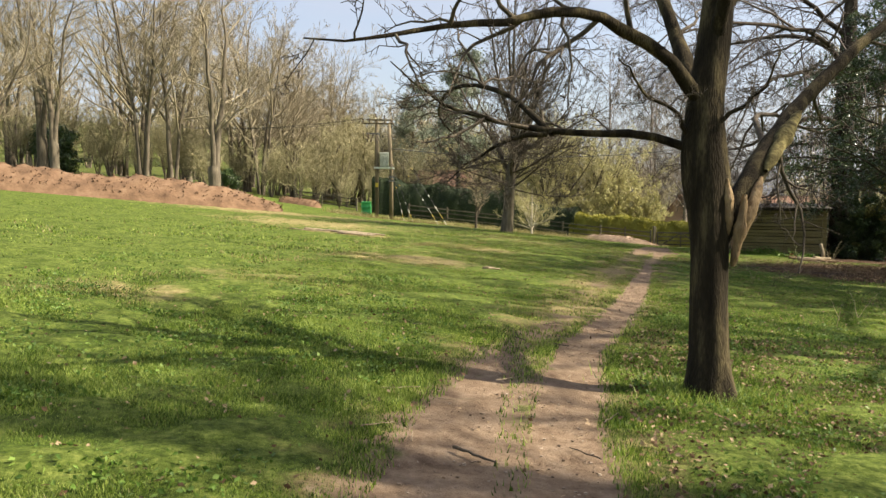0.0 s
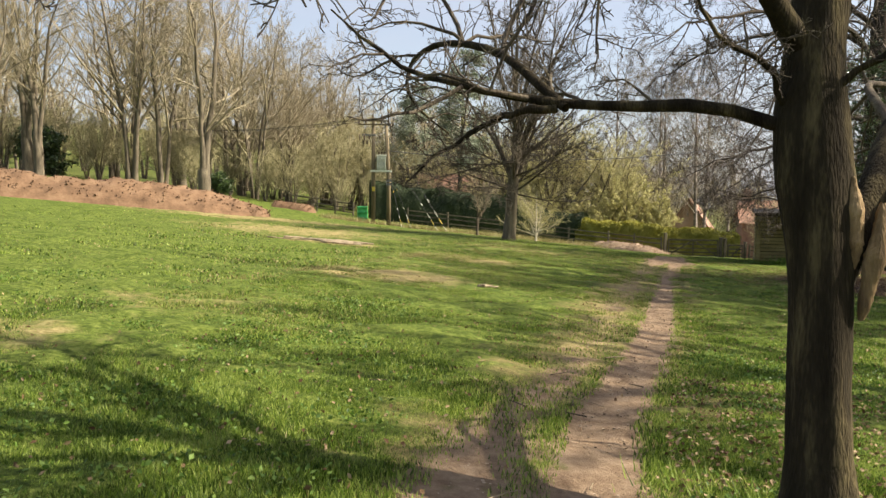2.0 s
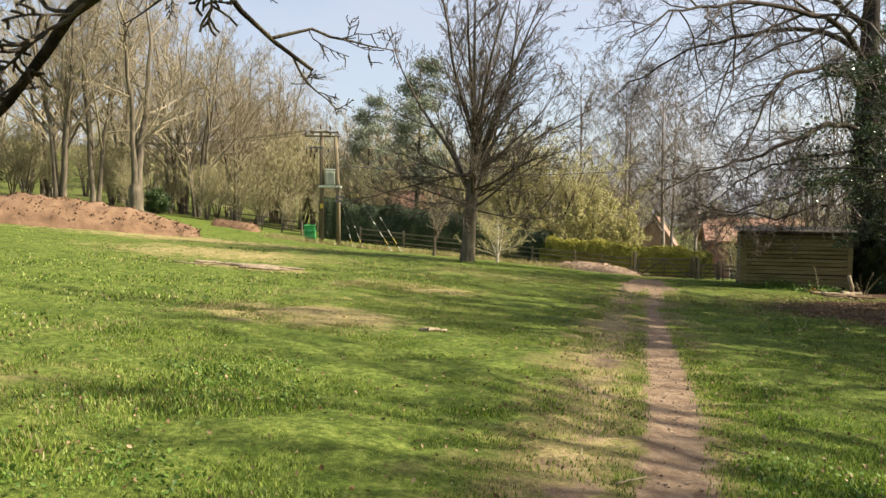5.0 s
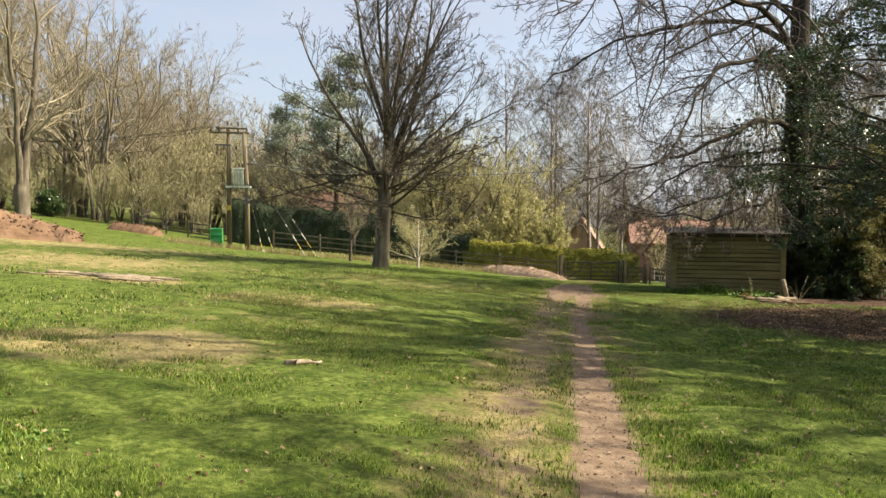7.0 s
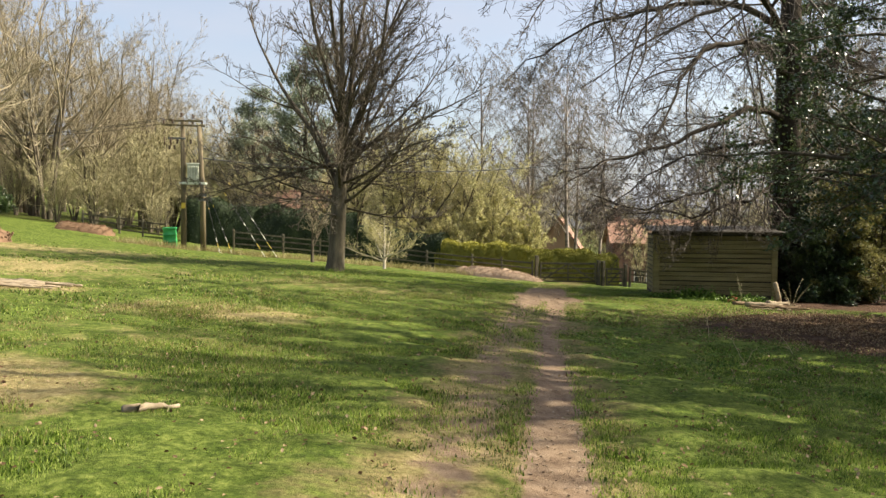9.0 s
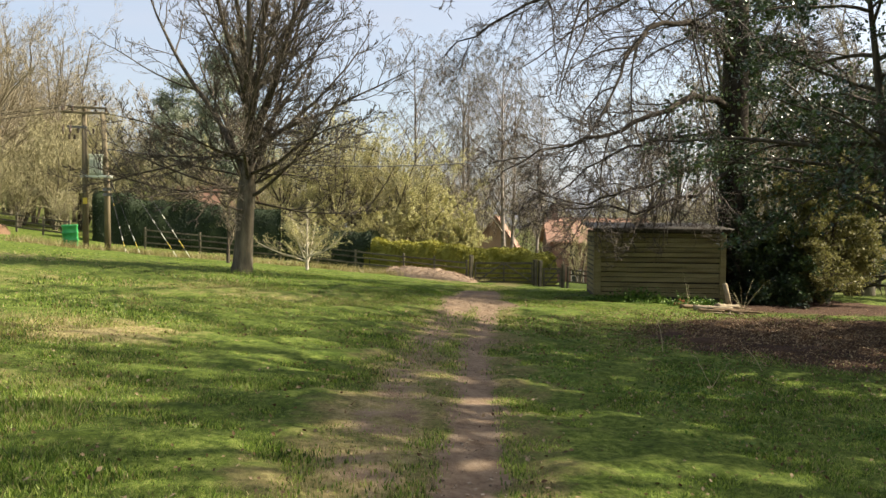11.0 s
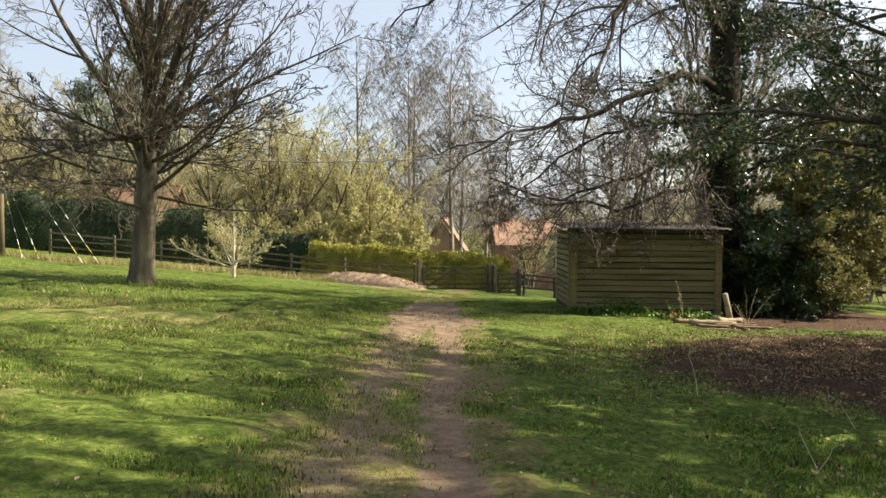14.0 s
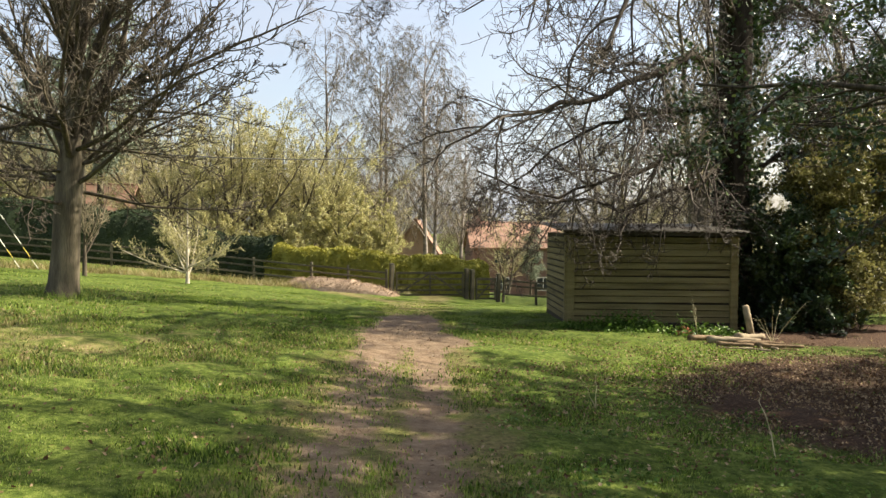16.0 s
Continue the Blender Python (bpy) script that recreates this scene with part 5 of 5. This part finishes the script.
def shed():
    ax, ay, bx, by = 13.0, 35.6, 16.56, 34.4
    yaw = math.degrees(math.atan2(by - ay, bx - ax))
    w, d, h, hb = math.dist((ax, ay), (bx, by)), 3.3, 2.12, 2.3
    root = thing("shed", pose(ax, ay, gz(14, 35) - 0.02, 0, 0, yaw), "low weathered olive timber shed with lapped boards", "shed")
    bm = bmesh.new()
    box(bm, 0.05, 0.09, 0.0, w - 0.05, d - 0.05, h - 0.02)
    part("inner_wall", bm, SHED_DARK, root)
    n = 13
    pitch = (h - 0.22) / n
    r = random.Random(5)
    for side, length in (("front", w - 0.32), ("left", d - 0.2), ("right", d - 0.2)):
        for i in range(n):
            bm = bmesh.new()
            box(bm, 0, 0, 0, length, 0.024, pitch - 0.022 + r.uniform(-0.006, 0.006), bevel=0.004)
            tilt = -11.0 + r.uniform(-0.8, 0.8)
            z = 0.16 + i * pitch
            if side == "front":
                m = pose(0.16, 0.0, z, tilt, r.uniform(-0.25, 0.25), 0)
            elif side == "left":
                m = pose(0.03, d - 0.1, z, 0, 0, -90) @ pose(0, 0, 0, tilt)
            else:
                m = pose(w - 0.03, 0.1, z, 0, 0, 90) @ pose(0, 0, 0, tilt)
            bmesh.ops.transform(bm, matrix=m, verts=bm.verts)
            part("board", bm, SHED_WOOD, root)
    for x in (0.0, w - 0.17):
        box_part("corner_post", (x, -0.045, 0, x + 0.17, 0.02, h), SHED_WOOD, root, None, 0.008)
    box_part("corner_post", (-0.035, -0.02, 0, 0.02, 0.13, h), SHED_WOOD, root, None, 0.008)
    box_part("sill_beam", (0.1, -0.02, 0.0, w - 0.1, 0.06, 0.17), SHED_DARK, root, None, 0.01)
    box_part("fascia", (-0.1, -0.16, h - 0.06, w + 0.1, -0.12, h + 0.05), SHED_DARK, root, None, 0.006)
    # corrugated roof, falling a little to the front
    cols = 90
    u = np.linspace(-0.16, w + 0.16, cols)
    ys = np.linspace(-0.22, d + 0.15, 8)
    X, Y = np.meshgrid(u, ys)
    Z = h + 0.055 + (Y / d) * (hb - h) + 0.022 * np.sin(X * 2 * math.pi / 0.15)
    idx = np.arange(X.size).reshape(X.shape)
    f = np.stack([idx[:-1, :-1], idx[:-1, 1:], idx[1:, 1:], idx[1:, :-1]], -1).reshape(-1, 4)
    ob = part_np("roof", np.stack([X, Y, Z], -1).reshape(-1, 3), f, ROOF_FELT, root, "grey corrugated roof strewn with debris", True)
    md = ob.modifiers.new("thickness", "SOLIDIFY")
    md.thickness = 0.012


shed()

# ---- pole-mounted transformer ----


def pole_transformer():
    px, py, qx, qy = -5.0, 55.7, -3.95, 55.5
    z = gz(px, py)
    root = thing("utility_pole", pose(px, py, z), "pair of timber poles carrying a grey transformer and insulators", "utility pole")
    d = np.array([qx - px, qy - py, gz(qx, qy) - z])
    H = 6.95
    tube_part("pole", [(0, 0, -0.3), (-0.02, 0, 3), (-0.06, 0, H)], [0.15, 0.135, 0.11], 12, POLE_WOOD, root, caps=True)
    tube_part("pole", [(d[0], d[1], d[2] - 0.3), (d[0] - 0.03, d[1], 3), (d[0] - 0.22, d[1], H - 0.35)], [0.15, 0.135, 0.11], 12, POLE_WOOD, root, "sunlit pale timber pole", caps=True)
    for zz, x0, x1 in ((H - 0.3, -1.1, 1.15), (H - 0.05, -0.75, 1.0), (H - 1.0, -0.8, 0.12)):
        bar("crossarm", (x0, -0.14, zz), (x1, -0.24, zz - 0.02), 0.08, 0.1, STEEL if zz < 6 else POLE_WOOD, root)

    def insulator(x, y, zz, up=1):
        bm = bmesh.new()
        for i in range(4):
            m = bmesh.ops.create_cone(bm, cap_ends=True, segments=10, radius1=0.08 - 0.008 * i, radius2=0.04, depth=0.05)["verts"]
            bmesh.ops.translate(bm, vec=(x, y, zz + up * (0.05 + 0.06 * i)), verts=m)
        part("insulator", bm, PORCELAIN, root)

    for x in (-1.0, -0.55, 0.5, 0.98):
        insulator(x, -0.18, H - 0.26)
    for x in (-0.65, -0.3, 0.4):
        insulator(x, -0.2, H - 1.05, -1)
    insulator(-0.1, -0.1, H + 0.12)
    insulator(0.5, -0.15, H + 0.05)
    for x in (-0.7, -0.45):
        insulator(x, -0.16, H - 1.35, -1)
    # fuse switch arms
    for x in (-0.95, -0.62):
        tube_part("fuse_tube", [(x, -0.25, H - 0.95), (x + 0.05, -0.5, H - 1.4)], [0.03, 0.03], 8, PORCELAIN, root, caps=True)
    # tank with fins on a small platform
    zt = 3.55
    bar("platform", (-0.2, -0.2, zt), (d[0] + 0.15, -0.3, zt), 0.12, 0.12, TANK_PALE, root)
    bar("platform", (-0.2, 0.25, zt), (d[0] + 0.15, 0.15, zt), 0.12, 0.12, TANK_PALE, root)
    bm = bmesh.new()
    box(bm, 0.22, -0.32, zt + 0.07, 0.84, 0.2, zt + 1.02, bevel=0.03)
    tank = part("tank", bm, TANK, root, "pale grey-green transformer tank")
    for i in range(7):
        bm = bmesh.new()
        box(bm, 0.27 + 0.085 * i, -0.42, zt + 0.15, 0.285 + 0.085 * i, -0.322, zt + 0.92)
        part("fin", bm, TANK_PALE, tank)
    bm = bmesh.new()
    box(bm, 0.19, -0.36, zt + 1.022, 0.87, 0.24, zt + 1.08, bevel=0.012)
    part("lid", bm, TANK_PALE, tank)
    for x in (0.34, 0.53, 0.72):
        bm = bmesh.new()
        for i in range(3):
            m = bmesh.ops.create_cone(bm, cap_ends=True, segments=9, radius1=0.06, radius2=0.03, depth=0.06)["verts"]
            bmesh.ops.translate(bm, vec=(x, -0.05, zt + 1.12 + 0.07 * i), verts=m)
        part("bushing", bm, PORCELAIN, tank)
    for zz in (2.7, 2.95):
        bm = bmesh.new()
        box(bm, d[0] - 0.2, -0.42, zz + d[2], d[0] + 0.22, -0.2 + d[1], zz + d[2] + 0.16, bevel=0.03)
        part("cable_clamp", bm, STEEL, root)
    for xx, mat in ((0.0, MARK_YELLOW),):
        bm = bmesh.new()
        box(bm, -0.1, -0.16, 2.2, 0.1, -0.14, 2.5)
        part("warning_plate", bm, mat, root)
    for x in (0.34, 0.53, 0.72):
        line = resample([(x, -0.05, zt + 1.3), (x - 0.3, -0.3, zt + 1.7), (x - 0.6, -0.25, H - 1.0)], 8)
        tube_part("jumper", line, [0.012] * 8, 5, WIRE, root)

    # stays, with banded marker sleeves near the ground
    for (sx, sz), (ex, ey) in (((d[0] - 0.1, 5.9), (5.0, -0.8)), ((d[0] - 0.1, 5.0), (4.4, -1.2)), ((d[0] - 0.05, 3.9), (2.6, -0.6)), ((d[0] - 0.05, 3.6), (2.0, -0.9))):
        gx, gy = px + ex, py + ey
        a = np.array([sx, d[1] - 0.1, sz])
        b = np.array([ex, ey, gz(gx, gy) - z])
        stay = tube_part("stay_wire", [a, (a + b) / 2, b], [0.014] * 3, 5, WIRE, root)
        k = 0
        for t0, t1 in ((0.36, 0.39), (0.66, 0.69), (0.78, 0.84), (0.86, 0.92), (0.94, 0.99)):
            tube_part("marker_sleeve", [a + (b - a) * t0, a + (b - a) * t1], [0.017, 0.017], 6, MARK_WHITE if k % 3 else MARK_YELLOW, stay)
            k += 1


pole_transformer()


def cable(name, a, b, sag, radius, label):
    t = np.linspace(0, 1, 30)
    a, b = np.array(a), np.array(b)
    line = a + (b - a) * t[:, None]
    line[:, 2] -= sag * 4 * t * (1 - t)
    ob = tube_part(name, line - a, [radius] * 30, 5, WIRE)
    ob.location = a
    tagged(ob, label, "cable")


zp = gz(-5, 55.7)
cable("overhead_cable", (-4.1, 55.4, zp + 4.9), (45, 75, 12.5), 2.75, 0.03, "black overhead cable sagging from the pole over the gardens")
for i, x in enumerate((-1.0, -0.55, 0.5)):
    cable("power_line", (-5 + x, 55.5, zp + 7.0), (-40 + 2 * x, 95, 11), 1.2, 0.012, "thin power line running from the pole over the wood")


def barrel():
    x, y = -5.75, 56.0
    root = thing("barrel", pose(x, y, gz(x, y), 1.5, -2.5, 0), "green plastic ribbed barrel beside the pole", "barrel")
    prof = [(0.0, 0.0), (0.29, 0.0), (0.31, 0.03), (0.31, 0.24), (0.335, 0.27), (0.335, 0.31), (0.315, 0.34), (0.315, 0.56), (0.34, 0.59), (0.34, 0.63), (0.315, 0.66), (0.31, 0.86), (0.335, 0.89), (0.335, 0.95), (0.30, 0.97), (0.29, 0.93), (0.0, 0.92)]
    n = 28
    a = np.arange(n) * 2 * math.pi / n
    p = np.array(prof) * np.array([1.12, 1.12])
    v = np.stack([p[:, :1] * np.cos(a), p[:, :1] * np.sin(a), np.repeat(p[:, 1:], n, 1)], -1)
    idx = np.arange(len(p) * n).reshape(len(p), n)
    nx = np.roll(idx, -1, 1)
    part_np("body", v.reshape(-1, 3), np.stack([idx[:-1], nx[:-1], nx[1:], idx[1:]], -1).reshape(-1, 4), BARREL, root, smooth=True)
    bm = bmesh.new()
    m = bmesh.ops.create_cone(bm, cap_ends=True, segments=10, radius1=0.04, radius2=0.04, depth=0.05)["verts"]
    bmesh.ops.translate(bm, vec=(0.18, 0, 1.06), verts=m)
    part("bung", bm, DARK_PAINT, root)


barrel()

# ---- houses ----


def house(at, yaw, w, d, eave, ridge, wall, label, windows, chimney=None, over=0.4):
    """A gabled house: walls, tiled roof, framed windows. Its ridge runs along its own x."""
    x, y, z = at
    root = thing("house", pose(x, y, z, 0, 0, yaw), label, "house")
    bm = bmesh.new()
    vs = [bm.verts.new(c) for c in ((0, 0, -1), (w, 0, -1), (w, d, -1), (0, d, -1), (0, 0, eave), (w, 0, eave), (w, d, eave), (0, d, eave), (0, d / 2, ridge), (w, d / 2, ridge))]
    for f in ((0, 1, 5, 4), (2, 3, 7, 6), (0, 4, 8, 7, 3), (1, 2, 6, 9, 5), (4, 5, 9, 8), (6, 7, 8, 9), (3, 2, 1, 0)):
        bm.faces.new([vs[i] for i in f])
    part("wall", bm, wall, root)
    slope = math.atan2(ridge - eave, d / 2)
    run = math.hypot(ridge - eave, d / 2) + over
    for s in (0, 1):
        bm = bmesh.new()
        box(bm, -over, 0, 0.02, w + over, run, 0.16)
        m = pose(0, d / 2, ridge + 0.02, 0, 0, 0) @ (pose(0, 0, 0, math.degrees(slope) , 0, 0) @ Matrix.Translation((0, -run, 0)) if s == 0 else pose(w, 0, 0, 0, 0, 180) @ pose(0, 0, 0, math.degrees(slope)) @ Matrix.Translation((0, -run, 0)))
        bmesh.ops.transform(bm, matrix=m, verts=bm.verts)
        roof = part("roof", bm, TILES, root)
    bm = bmesh.new()
    box(bm, -over, d / 2 - 0.14, ridge + 0.1, w + over, d / 2 + 0.14, ridge + 0.24, bevel=0.05)
    part("ridge_tiles", bm, TILES, root)
    for face, u, zz, ww, hh, mat in windows:
        m = pose(u, 0, zz) if face == "front" else pose(0, u, zz, 0, 0, -90)
        win = new("window")
        win.parent = root
        win.matrix_local = m
        for size in ((-ww / 2, -0.05, -hh / 2, -ww / 2 + 0.07, 0.03, hh / 2), (ww / 2 - 0.07, -0.05, -hh / 2, ww / 2, 0.03, hh / 2), (-ww / 2, -0.05, hh / 2 - 0.07, ww / 2, 0.03, hh / 2), (-ww / 2 - 0.05, -0.1, -hh / 2 - 0.06, ww / 2 + 0.05, 0.03, -hh / 2), (-0.03, -0.05, -hh / 2, 0.03, 0.02, hh / 2), (-ww / 2, -0.045, -0.02, ww / 2, 0.02, 0.02)):
            box_part("window_frame", size, mat, win)
        box_part("pane", (-ww / 2 + 0.02, -0.02, -hh / 2 + 0.01, ww / 2 - 0.02, -0.012, hh / 2 - 0.02), PANE, win)
    if chimney:
        bm = bmesh.new()
        box(bm, chimney - 0.4, d / 2 - 0.4, ridge - 0.6, chimney + 0.4, d / 2 + 0.4, ridge + 1.3)
        box(bm, chimney - 0.47, d / 2 - 0.47, ridge + 1.1, chimney + 0.47, d / 2 + 0.47, ridge + 1.25)
        ch = part("chimney", bm, BRICK, root)
        for k in (-0.2, 0.2):
            tube_part("chimney_pot", [(chimney + k, d / 2, ridge + 1.2), (chimney + k, d / 2, ridge + 1.65)], [0.13, 0.1], 9, TILES, ch)
    return root


house((34.0, 94.3, -5.2), -14, 11, 7, 4.9, 7.3, BRICK, "brick house with an orange tiled roof beyond the hedge", [("front", 2.6, 3.9, 0.9, 1.2, DARK_PAINT), ("front", 6.2, 3.9, 0.9, 1.2, DARK_PAINT), ("front", 3.0, 1.2, 1.4, 1.3, WHITE_PAINT), ("front", 7.2, 1.2, 1.4, 1.3, WHITE_PAINT)], 0.8)
house((28.6, 86.0, -5.2), 70, 9, 6.4, 2.6, 7.3, BRICK_PINK, "gable end of a pink-brown cottage behind the birches", [("front", 2.5, 1.4, 1.0, 1.0, WHITE_PAINT)])
house((-3.6, 76, -1.6), -20, 5.5, 6, 2.6, 5.6, BRICK, "low cottage with an orange tiled roof behind the dark hedge", [("front", 2.5, 1.4, 1.0, 1.0, WHITE_PAINT), ("front", 4.2, 1.4, 1.0, 1.0, WHITE_PAINT)])

# ---- small things on the ground ----


def stick(name, a, b, rad, seed, mat, label, bend=0.08, category="stick", group=""):
    r = np.random.default_rng(seed)
    a, b = np.array([*a, gz(*a)]), np.array([*b, gz(*b)])
    a[2] += rad * 0.8
    b[2] += rad * 0.8
    n = 9
    line = a + (b - a) * np.linspace(0, 1, n)[:, None]
    line[1:-1] += r.normal(0, bend * np.linalg.norm(b - a) / 4, (n - 2, 3)) * np.array([1, 1, 0.15])
    line[:, 2] = np.maximum(line[:, 2], land(line[:, 0], line[:, 1]) + rad * 0.5)
    ob = tube_part(name, line - a, list(rad * np.linspace(1, 0.55, n) * (1 + 0.1 * r.normal(size=n))), 7, mat, caps=True)
    ob.location = a
    return tagged(ob, label, category, group)


stick("dead_branch", (0.85, 18.22), (1.25, 18.47), 0.035, 161, STICK, "short pale broken branch lying in the grass", 0.3)
stick("dead_branch", (0.06, 4.95), (0.32, 4.72), 0.012, 162, BARK, "short dark stick on the earth path")
sr = np.random.default_rng(163)
for i in range(16):
    x, y = sr.uniform(-4.9, -2.7), sr.uniform(27.0, 27.9)
    a = sr.uniform(-0.6, 0.6)
    k = sr.uniform(0.25, 0.7)
    stick("dead_branch", (x - k * math.cos(a), y - k * math.sin(a)), (x + k * math.cos(a), y + k * math.sin(a)), sr.uniform(0.02, 0.05), 170 + i, STICK, "grey dead branch in a scatter on the dry grass", group="scattered branches")
for i in range(26):
    y = sr.uniform(3.5, 13)
    x = float(np.interp(y, RUT_Y, RUT_X)) + sr.normal(-0.2, 0.9)
    a = sr.uniform(0, 3.1)
    k = sr.uniform(0.06, 0.2)
    stick("twig", (x - k * math.cos(a), y - k * math.sin(a)), (x + k * math.cos(a), y + k * math.sin(a)), sr.uniform(0.004, 0.008), 190 + i, STICK if i % 2 else BARK, "small broken twig lying on the path", group="fallen twigs")

# debris by the shed corner: logs, a leaning stake, a brick, thin stems
for i, (a, b, rad) in enumerate((((14.7, 33.0), (15.7, 32.7), 0.08), ((15.0, 32.6), (16.0, 32.4), 0.06), ((14.5, 33.3), (15.3, 33.3), 0.07), ((15.4, 33.0), (16.2, 33.2), 0.10), ((14.6, 32.6), (15.2, 32.3), 0.05), ((15.3, 32.3), (16.1, 32.0), 0.05), ((14.9, 33.1), (15.6, 33.3), 0.05))):
    stick("log", a, b, rad, 230 + i, CUT_WOOD if i % 3 else STICK, "weathered log in the pile by the shed corner", 0.03, "log", "log pile")
for i in range(14):
    x, y = sr.uniform(14.6, 16.6), sr.uniform(32.0, 33.3)
    a, k = sr.uniform(0, 3.1), sr.uniform(0.2, 0.5)
    stick("broken_branch", (x - k * math.cos(a), y - k * math.sin(a)), (x + k * math.cos(a), y + k * math.sin(a)), sr.uniform(0.012, 0.03), 300 + i, STICK if i % 2 else CUT_WOOD, "broken branch among the logs by the shed", 0.15, group="log pile")
zc = gz(15.95, 33.2)
ob = tube_part("stake", [(0, 0, -0.1), (-0.08, 0.02, 0.35), (-0.17, 0.03, 0.7)], [0.075, 0.07, 0.065], 8, STICK, caps=True)
ob.location = (15.95, 33.2, zc)
tagged(ob, "short pale split stake leaning by the shed", "stake")
bm = bmesh.new()
box(bm, -0.11, -0.05, 0, 0.11, 0.05, 0.07, bevel=0.006)
ob = part("brick", bm, RED_BRICK)
ob.matrix_world = pose(14.9, 34.0, gz(14.9, 34.0) + 0.12, 20, 8, 30)
tagged(ob, "broken orange-red brick leaning among debris", "brick")
bm = bmesh.new()
box(bm, -0.2, -0.12, 0, 0.2, 0.12, 0.13, bevel=0.02)
ob = part("stone_block", bm, RED_BRICK)
ob.matrix_world = pose(14.9, 34.0, gz(14.9, 34.0) - 0.02, 0, 0, 12)
tagged(ob, "half-buried block of red masonry by the shed", "block")


def stems(name, at, n, height, mat, label, seed, spread=0.35):
    r = np.random.default_rng(seed)
    root = thing(name, pose(at[0], at[1], gz(*at)), label, "plant")
    for i in range(n):
        a = r.uniform(0, 6.28)
        s = np.linspace(0, 1, 8)[:, None]
        h = height * r.uniform(0.5, 1.1)
        tip = np.array([math.cos(a) * spread * h, math.sin(a) * spread * h, h])
        line = tip * s + r.normal(0, 0.02, (8, 3)) * s
        line[:, 2] -= 0.25 * h * s[:, 0] ** 3
        tube_part("stem", line, list(np.linspace(0.006, 0.002, 8)), 5, mat, root)
    return root


stems("sapling", (15.0, 33.7), 3, 1.3, DRY_STALK, "thin dry saplings growing by the shed wall", 241, 0.2)
stems("bramble", (16.0, 32.7), 8, 1.1, DRY_STALK, "arching dry bramble stems by the log pile", 242, 0.6)
for i, (x, y, h) in enumerate(((9.9, 25.9, 0.8), (9.3, 28.0, 0.55), (7.2, 14.3, 0.8), (7.9, 15.0, 0.7), (10.6, 24.2, 0.7), (9.0, 23.0, 0.6), (6.6, 13.2, 0.6))):
    stems("dry_weed", (x, y), 1 + i % 2, h, DRY_STALK, "thin dry weed stalks standing in the grass", 250 + i, 0.55)


def tufts(seed, spots, n, h, w):
    """Coarse upright tufts of longer grass."""
    r = np.random.default_rng(seed)
    vs = []
    for x, y, rad in spots:
        px, py = r.normal(x, rad, n), r.normal(y, rad, n)
        base = np.stack([px, py, land(px, py) - 0.02], 1)
        a, b = r.uniform(0, 6.28, n), r.uniform(0, 6.28, n)
        hh = h * r.uniform(0.5, 1.2, n)
        side = np.stack([np.cos(a), np.sin(a), 0 * a], 1) * w / 2
        tip = base + np.stack([np.cos(b) * hh * 0.6, np.sin(b) * hh * 0.6, hh], 1)
        vs.append(np.stack([base - side, base + side, tip], 1).reshape(-1, 3))
    v = np.concatenate(vs)
    return v, np.arange(len(v)).reshape(-1, 3)


spots = [(2.38 + 0.32 * math.cos(k), 7.05 + 0.32 * math.sin(k), 0.10) for k in np.linspace(0, 6, 9)] + [(2.0, 6.7, 0.2), (2.9, 7.2, 0.25), (1.9, 7.5, 0.2)]
spots += [(2.8 + 0.3 * math.cos(k), 37.4 + 0.3 * math.sin(k), 0.15) for k in np.linspace(0, 6, 6)]
spots += [(13.4 + 0.36 * k, 35.25 - 0.12 * k, 0.16) for k in range(8)]
v, f = tufts(261, spots, 150, 0.15, 0.011)
tagged(part_np("grass_tufts", v, f, GRASS), "longer grass tufts round trunks and the shed", "grass", kind="stuff")
v, f = tufts(262, [(-8 + 0.55 * k, 54.8 + 0.06 * k + 0.4 * math.sin(k), 0.35) for k in range(44)], 120, 0.4, 0.03)
tagged(part_np("rough_grass", v, f, GRASS_DRY), "rough pale grass along the crest below the hedge", "grass", kind="stuff")


def leafy_weeds(seed, spots, n, size=0.05):
    """Low leafy plants along the foot of a wall."""
    r = np.random.default_rng(seed)
    c = []
    for x, y, rad, high in spots:
        px, py = r.normal(x, rad, n), r.normal(y, rad * 0.6, n)
        ok = masks(px, py)[0] < 0.12
        px, py = px[ok], py[ok]
        c.append(np.stack([px, py, land(px, py) + 0.02 + np.abs(r.normal(0, high, len(px)))], 1))
    return leaves(r, np.concatenate(c), size, 0.8, 1.5)


v, f = leafy_weeds(271, [(13.4, 35.1, 0.22, 0.10), (13.9, 34.95, 0.2, 0.16), (14.2, 34.8, 0.22, 0.18), (14.5, 34.65, 0.2, 0.12), (14.0, 34.6, 0.3, 0.05), (12.9, 35.3, 0.15, 0.06), (15.0, 33.9, 0.3, 0.12), (15.4, 33.5, 0.25, 0.10)], 420)
tagged(part_np("weeds", v, f, LEAF_WEED), "bright green leafy weeds along the shed wall", "weeds", kind="stuff")
wr = np.random.default_rng(272)
v, f = leafy_weeds(273, [(wr.uniform(6.5, 11), wr.uniform(20, 27.5), 0.22, 0.03) for k in range(60)] + [(wr.uniform(1.6, 6.5), wr.uniform(3.2, 13), 0.2, 0.025) for k in range(130)] + [(wr.uniform(-6, 0.2), wr.uniform(3.5, 15), 0.2, 0.022) for k in range(130)] + [(2.1 + 0.5 * math.cos(k), 6.9 + 0.5 * math.sin(k), 0.14, 0.05) for k in range(7)], 50, 0.026)
tagged(part_np("ground_plants", v, f, LEAF_WEED), "small broad-leaved plants growing in the turf", "plants", kind="stuff")
